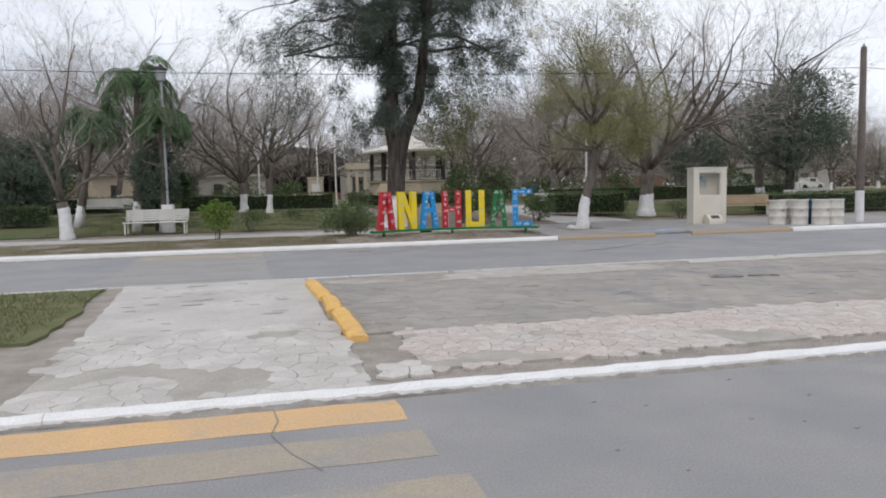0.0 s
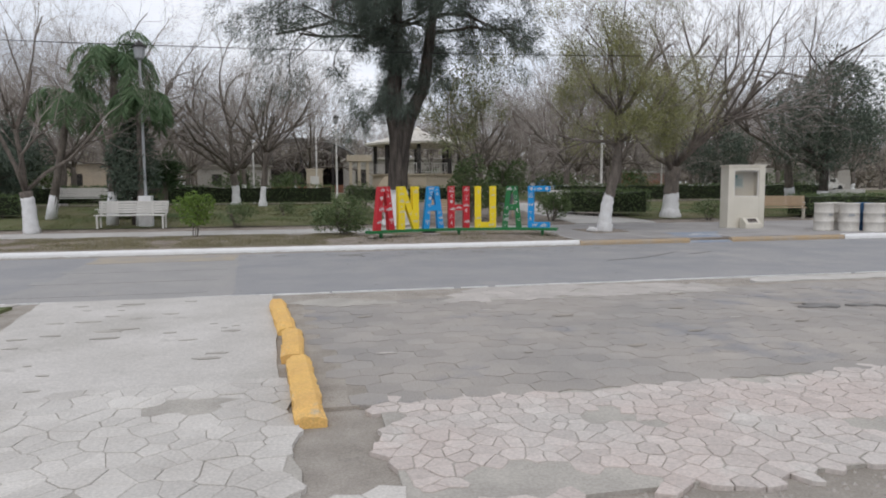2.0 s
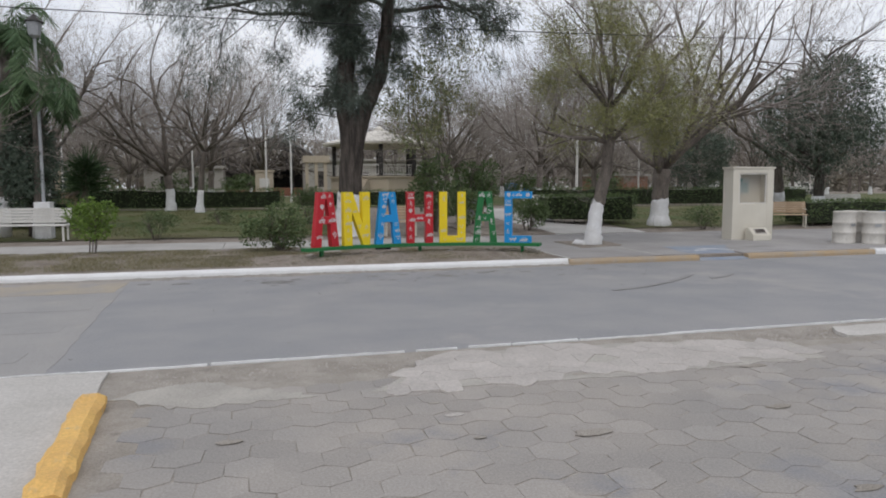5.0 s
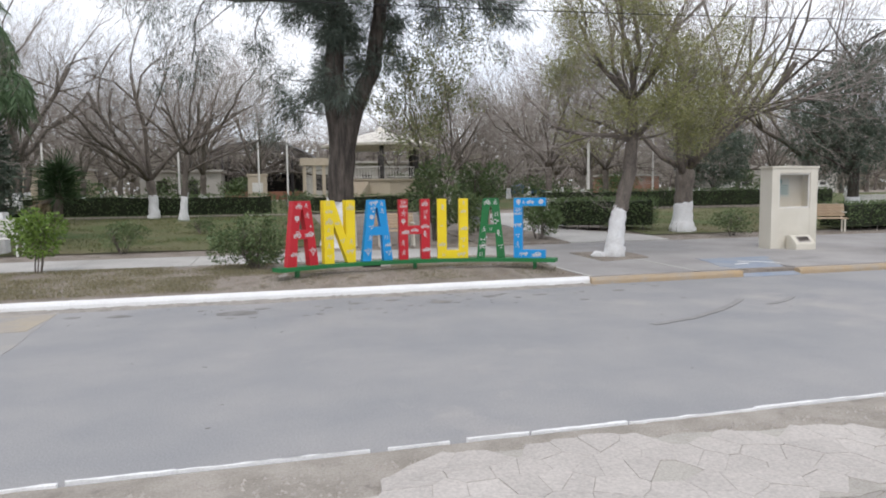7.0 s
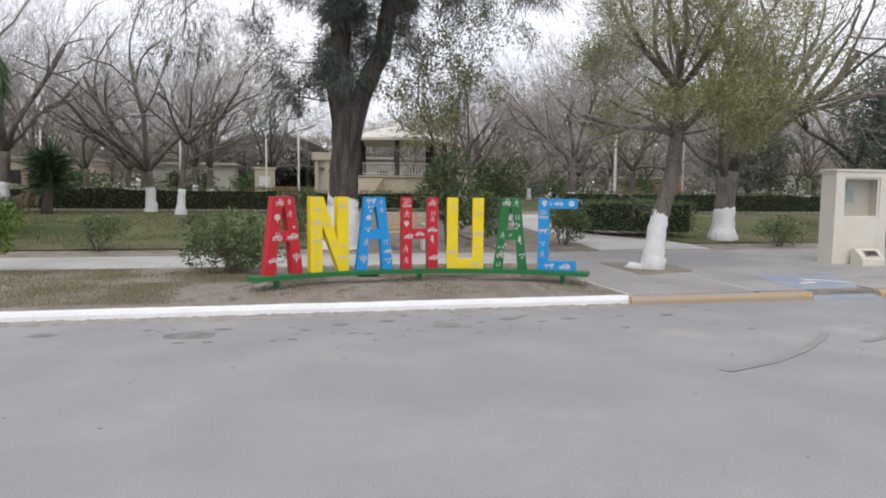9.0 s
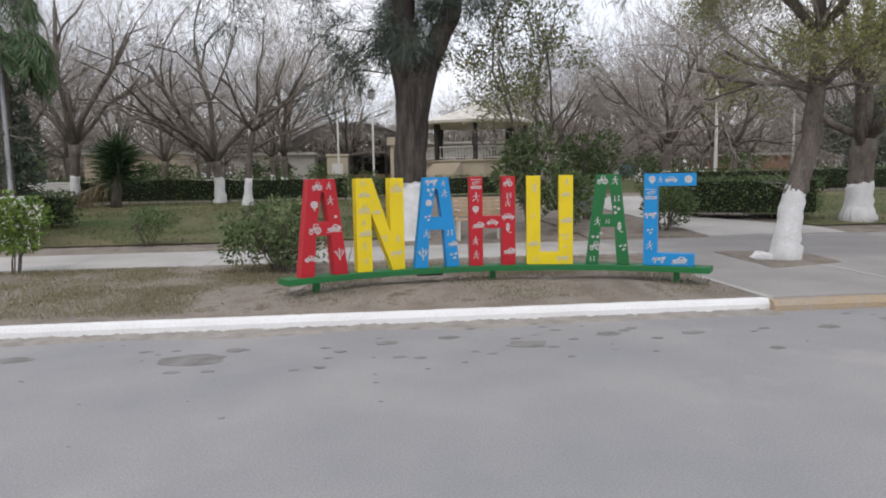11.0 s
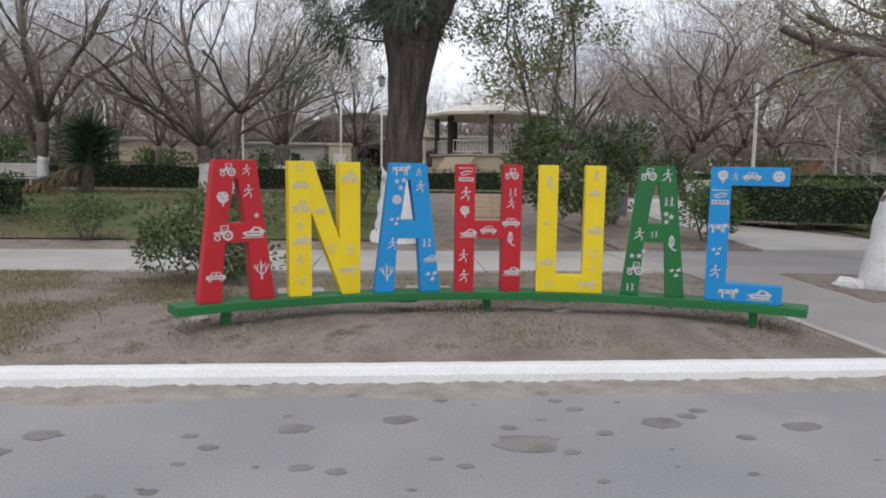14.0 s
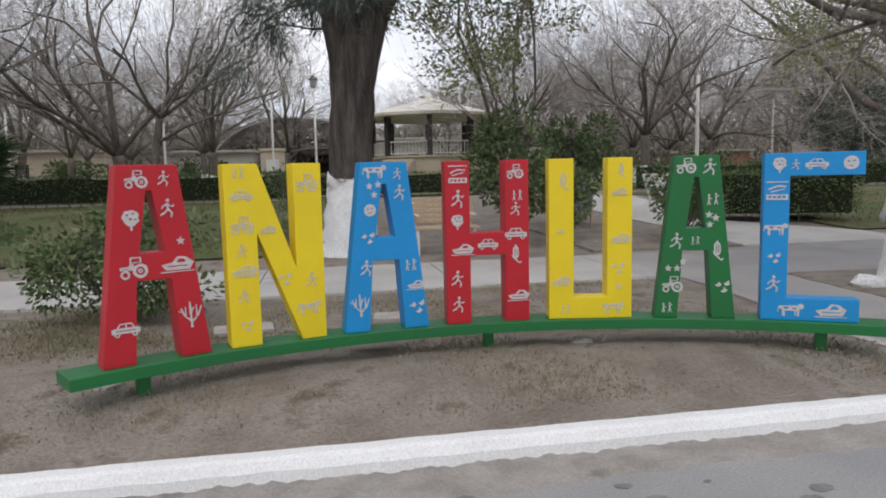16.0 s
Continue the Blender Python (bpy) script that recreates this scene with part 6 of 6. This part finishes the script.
# loose gravel on the median
g = random.Random(12)
V, F = [], []
for k in range(5200):
    if k % 2:
        x, y = g.uniform(1.5, 12), g.uniform(10.5, 11.12)
    else:
        x, y = g.uniform(1.7, 14), g.uniform(4.2, 4.9) if g.random() < .7 else g.uniform(4.2, 6.2)
    r = g.uniform(.004, .016)
    b0 = len(V)
    V += [(x - r, y - r * .6, MED - .02), (x + r, y - r * g.uniform(.4, 1), MED - .02), (x, y + r, MED - .02), (x + g.uniform(-.4, .4) * r, y, MED - .02 + r * 1.1)]
    F += [(b0, b0 + 1, b0 + 3), (b0 + 1, b0 + 2, b0 + 3), (b0 + 2, b0, b0 + 3)]
tagged(obj("gravel", mesh_of("gravel", V, F, STONE)), "loose grey gravel on the median", "gravel", kind="stuff")


# ---- paving pieces ----
def cells(rng, x0, x1, y0, y1, size, jitter=0.49):
    """Uneven stone-like cells that fill a rectangle: convex outlines from seeds on a loose grid."""
    nx, ny = max(1, int((x1 - x0) / size)), max(1, int((y1 - y0) / size))
    S = {}
    for i in range(-1, nx + 1):
        for j in range(-1, ny + 1):
            S[i, j] = (x0 + (i + .5 + rng.uniform(-jitter, jitter)) * (x1 - x0) / nx, y0 + (j + .5 + rng.uniform(-jitter, jitter)) * (y1 - y0) / ny)
    out = []
    for i in range(nx):
        for j in range(ny):
            cx, cy = S[i, j]
            poly = [(cx - size * 2, cy - size * 2), (cx + size * 2, cy - size * 2), (cx + size * 2, cy + size * 2), (cx - size * 2, cy + size * 2)]
            for a in range(-2, 3):
                for c in range(-2, 3):
                    if (a or c) and (i + a, j + c) in S:
                        qx, qy = S[i + a, j + c]
                        nx_, ny_ = qx - cx, qy - cy
                        lim = (nx_ * (qx + cx) + ny_ * (qy + cy)) / 2
                        new_poly = []
                        for (px, py), (rx, ry) in zip(poly, poly[1:] + poly[:1]):
                            dp, dr = px * nx_ + py * ny_ - lim, rx * nx_ + ry * ny_ - lim
                            if dp <= 0:
                                new_poly.append((px, py))
                            if dp * dr < 0:
                                f = dp / (dp - dr)
                                new_poly.append((px + (rx - px) * f, py + (ry - py) * f))
                        poly = new_poly
            if len(poly) > 2:
                out.append(((cx, cy), poly))
    return out


def piece(c, poly, gap, z, thick, rng, bevel=0.008):
    """A paving piece: outline drawn in by the joint, rounded top edge."""
    cx, cy = c
    n = len(poly)

    def inset(d):
        o = []
        for px, py in poly:
            L = math.hypot(px - cx, py - cy) + 1e-6
            f = max(0.2, 1 - d / L)
            o.append((cx + (px - cx) * f, cy + (py - cy) * f))
        return o
    t = rng.uniform(-.0025, .0025)
    a, b_ = inset(gap), inset(gap + bevel)
    V = [(x, y, z - thick) for x, y in a] + [(x, y, z - bevel * .6 + t) for x, y in a] + [(x, y, z + t) for x, y in b_]
    F = [tuple(range(2 * n, 3 * n))]
    for k in range(n):
        j = (k + 1) % n
        F += [(k, j, n + j, n + k), (n + k, n + j, 2 * n + j, 2 * n + k)]
    return V, F


def lay(name, parent, items, material, far_material, near, gap, z, thick, seed, rest_label):
    """Pieces that near() picks are objects of their own; the rest is one mesh."""
    rng = random.Random(seed)
    V, F, count = [], [], 0
    for c, poly in items:
        v, f = piece(c, poly, gap * rng.uniform(.3, 1.6), z, thick, rng, min(.005, gap * 1.6))
        if near(*c) and count < 300:
            obj(name, mesh_of(name, v, f, material), parent)
            count += 1
        else:
            b0 = len(V)
            V += v
            F += [tuple(b0 + i for i in q) for q in f]
    if V:
        tagged(obj(name + "_rest", mesh_of(name + "_rest", V, F, far_material), parent), rest_label, kind="stuff")


pr = random.Random(77)


def hexes(x0, x1, y0, y1, w=.265, d=.235):
    out = []
    j, y = 0, y0
    while y < y1:
        x = x0 + (w / 2 if j % 2 else 0)
        while x < x1:
            q = [(x + w * .5 * sx + pr.uniform(-.008, .008), y + d * sy + pr.uniform(-.008, .008)) for sx, sy in ((0, -.62), (1, -.36), (1, .36), (0, .62), (-1, .36), (-1, -.36))]
            out.append(((x, y), q))
            x += w
        y += d
        j += 1
    return out


lay("paver", hexbed, [h for h in hexes(1.78, 34, 6.23, 10.35) if h[0][0] > 1.95 - .1 * (h[0][1] - 6.3)], PAVER, PAVER_FAR, lambda x, y: x < 6.2, .0017, MED + .012, .03, 1, "grey hexagonal pavers farther along")


def strip_edge(x, y):
    """The ragged outline of the cracked strip."""
    lo = 4.5 + .35 * max(0, noise.noise(Vector((x * .55, 0, 1)))) + (.45 if 5.0 < x < 5.7 else 0)
    hi = 6.15 + .2 * noise.noise(Vector((x * .7, 5, 2)))
    return lo < y < hi and x > 2.0 + .3 * abs(y - 5.5) * .3 and noise.noise(Vector((x * 1.3, y * 1.6, 9))) < .42


lay("strip_piece", strip, [c for c in cells(pr, 2.0, 30, 4.4, 6.3, .125) if strip_edge(*c[0])], PINK, PINK_FAR, lambda x, y: x < 5.6, .005, MED + .010, .03, 2, "pinkish cracked concrete farther along")


def path_keep(x, y):
    return -1.0 - .04 * (y - 4) < x < 1.55 - .02 * (y - 4) and noise.noise(Vector((x * 1.2 + 4, y * 1.5, 4))) < (.13 if y < 5.8 else .3)


lay("slab_piece", walkway, [c for c in cells(pr, -1.2, 1.7, 4.16, 6.9, .165) if path_keep(*c[0])], CONCRETE_CELL, CONCRETE_CELL, lambda x, y: True, .0036, MED + .011, .03, 3, "cracked concrete pieces")
lay("slab_piece", strip, [c for c in cells(pr, 1.72, 2.1, 4.32, 4.8, .14)], CONCRETE_CELL, CONCRETE_CELL, lambda x, y: True, .006, MED + .012, .03, 4, "cracked concrete pieces")


def patch_keep(x, y):
    return 3.4 + .5 * max(0, (y - 10.0)) < x < 7.5 and 9.97 < y < 11.0 - .18 * max(0, x - 5.4) and noise.noise(Vector((x * 1.1, y * 1.4, 6))) < .45


lay("slab_piece", pale, [q for q in cells(pr, 3.2, 7.7, 9.9, 11.05, .2) if patch_keep(*q[0])], PATCH, PATCH, lambda x, y: True, .0018, MED + .022, .03, 5, "cracked concrete pieces")
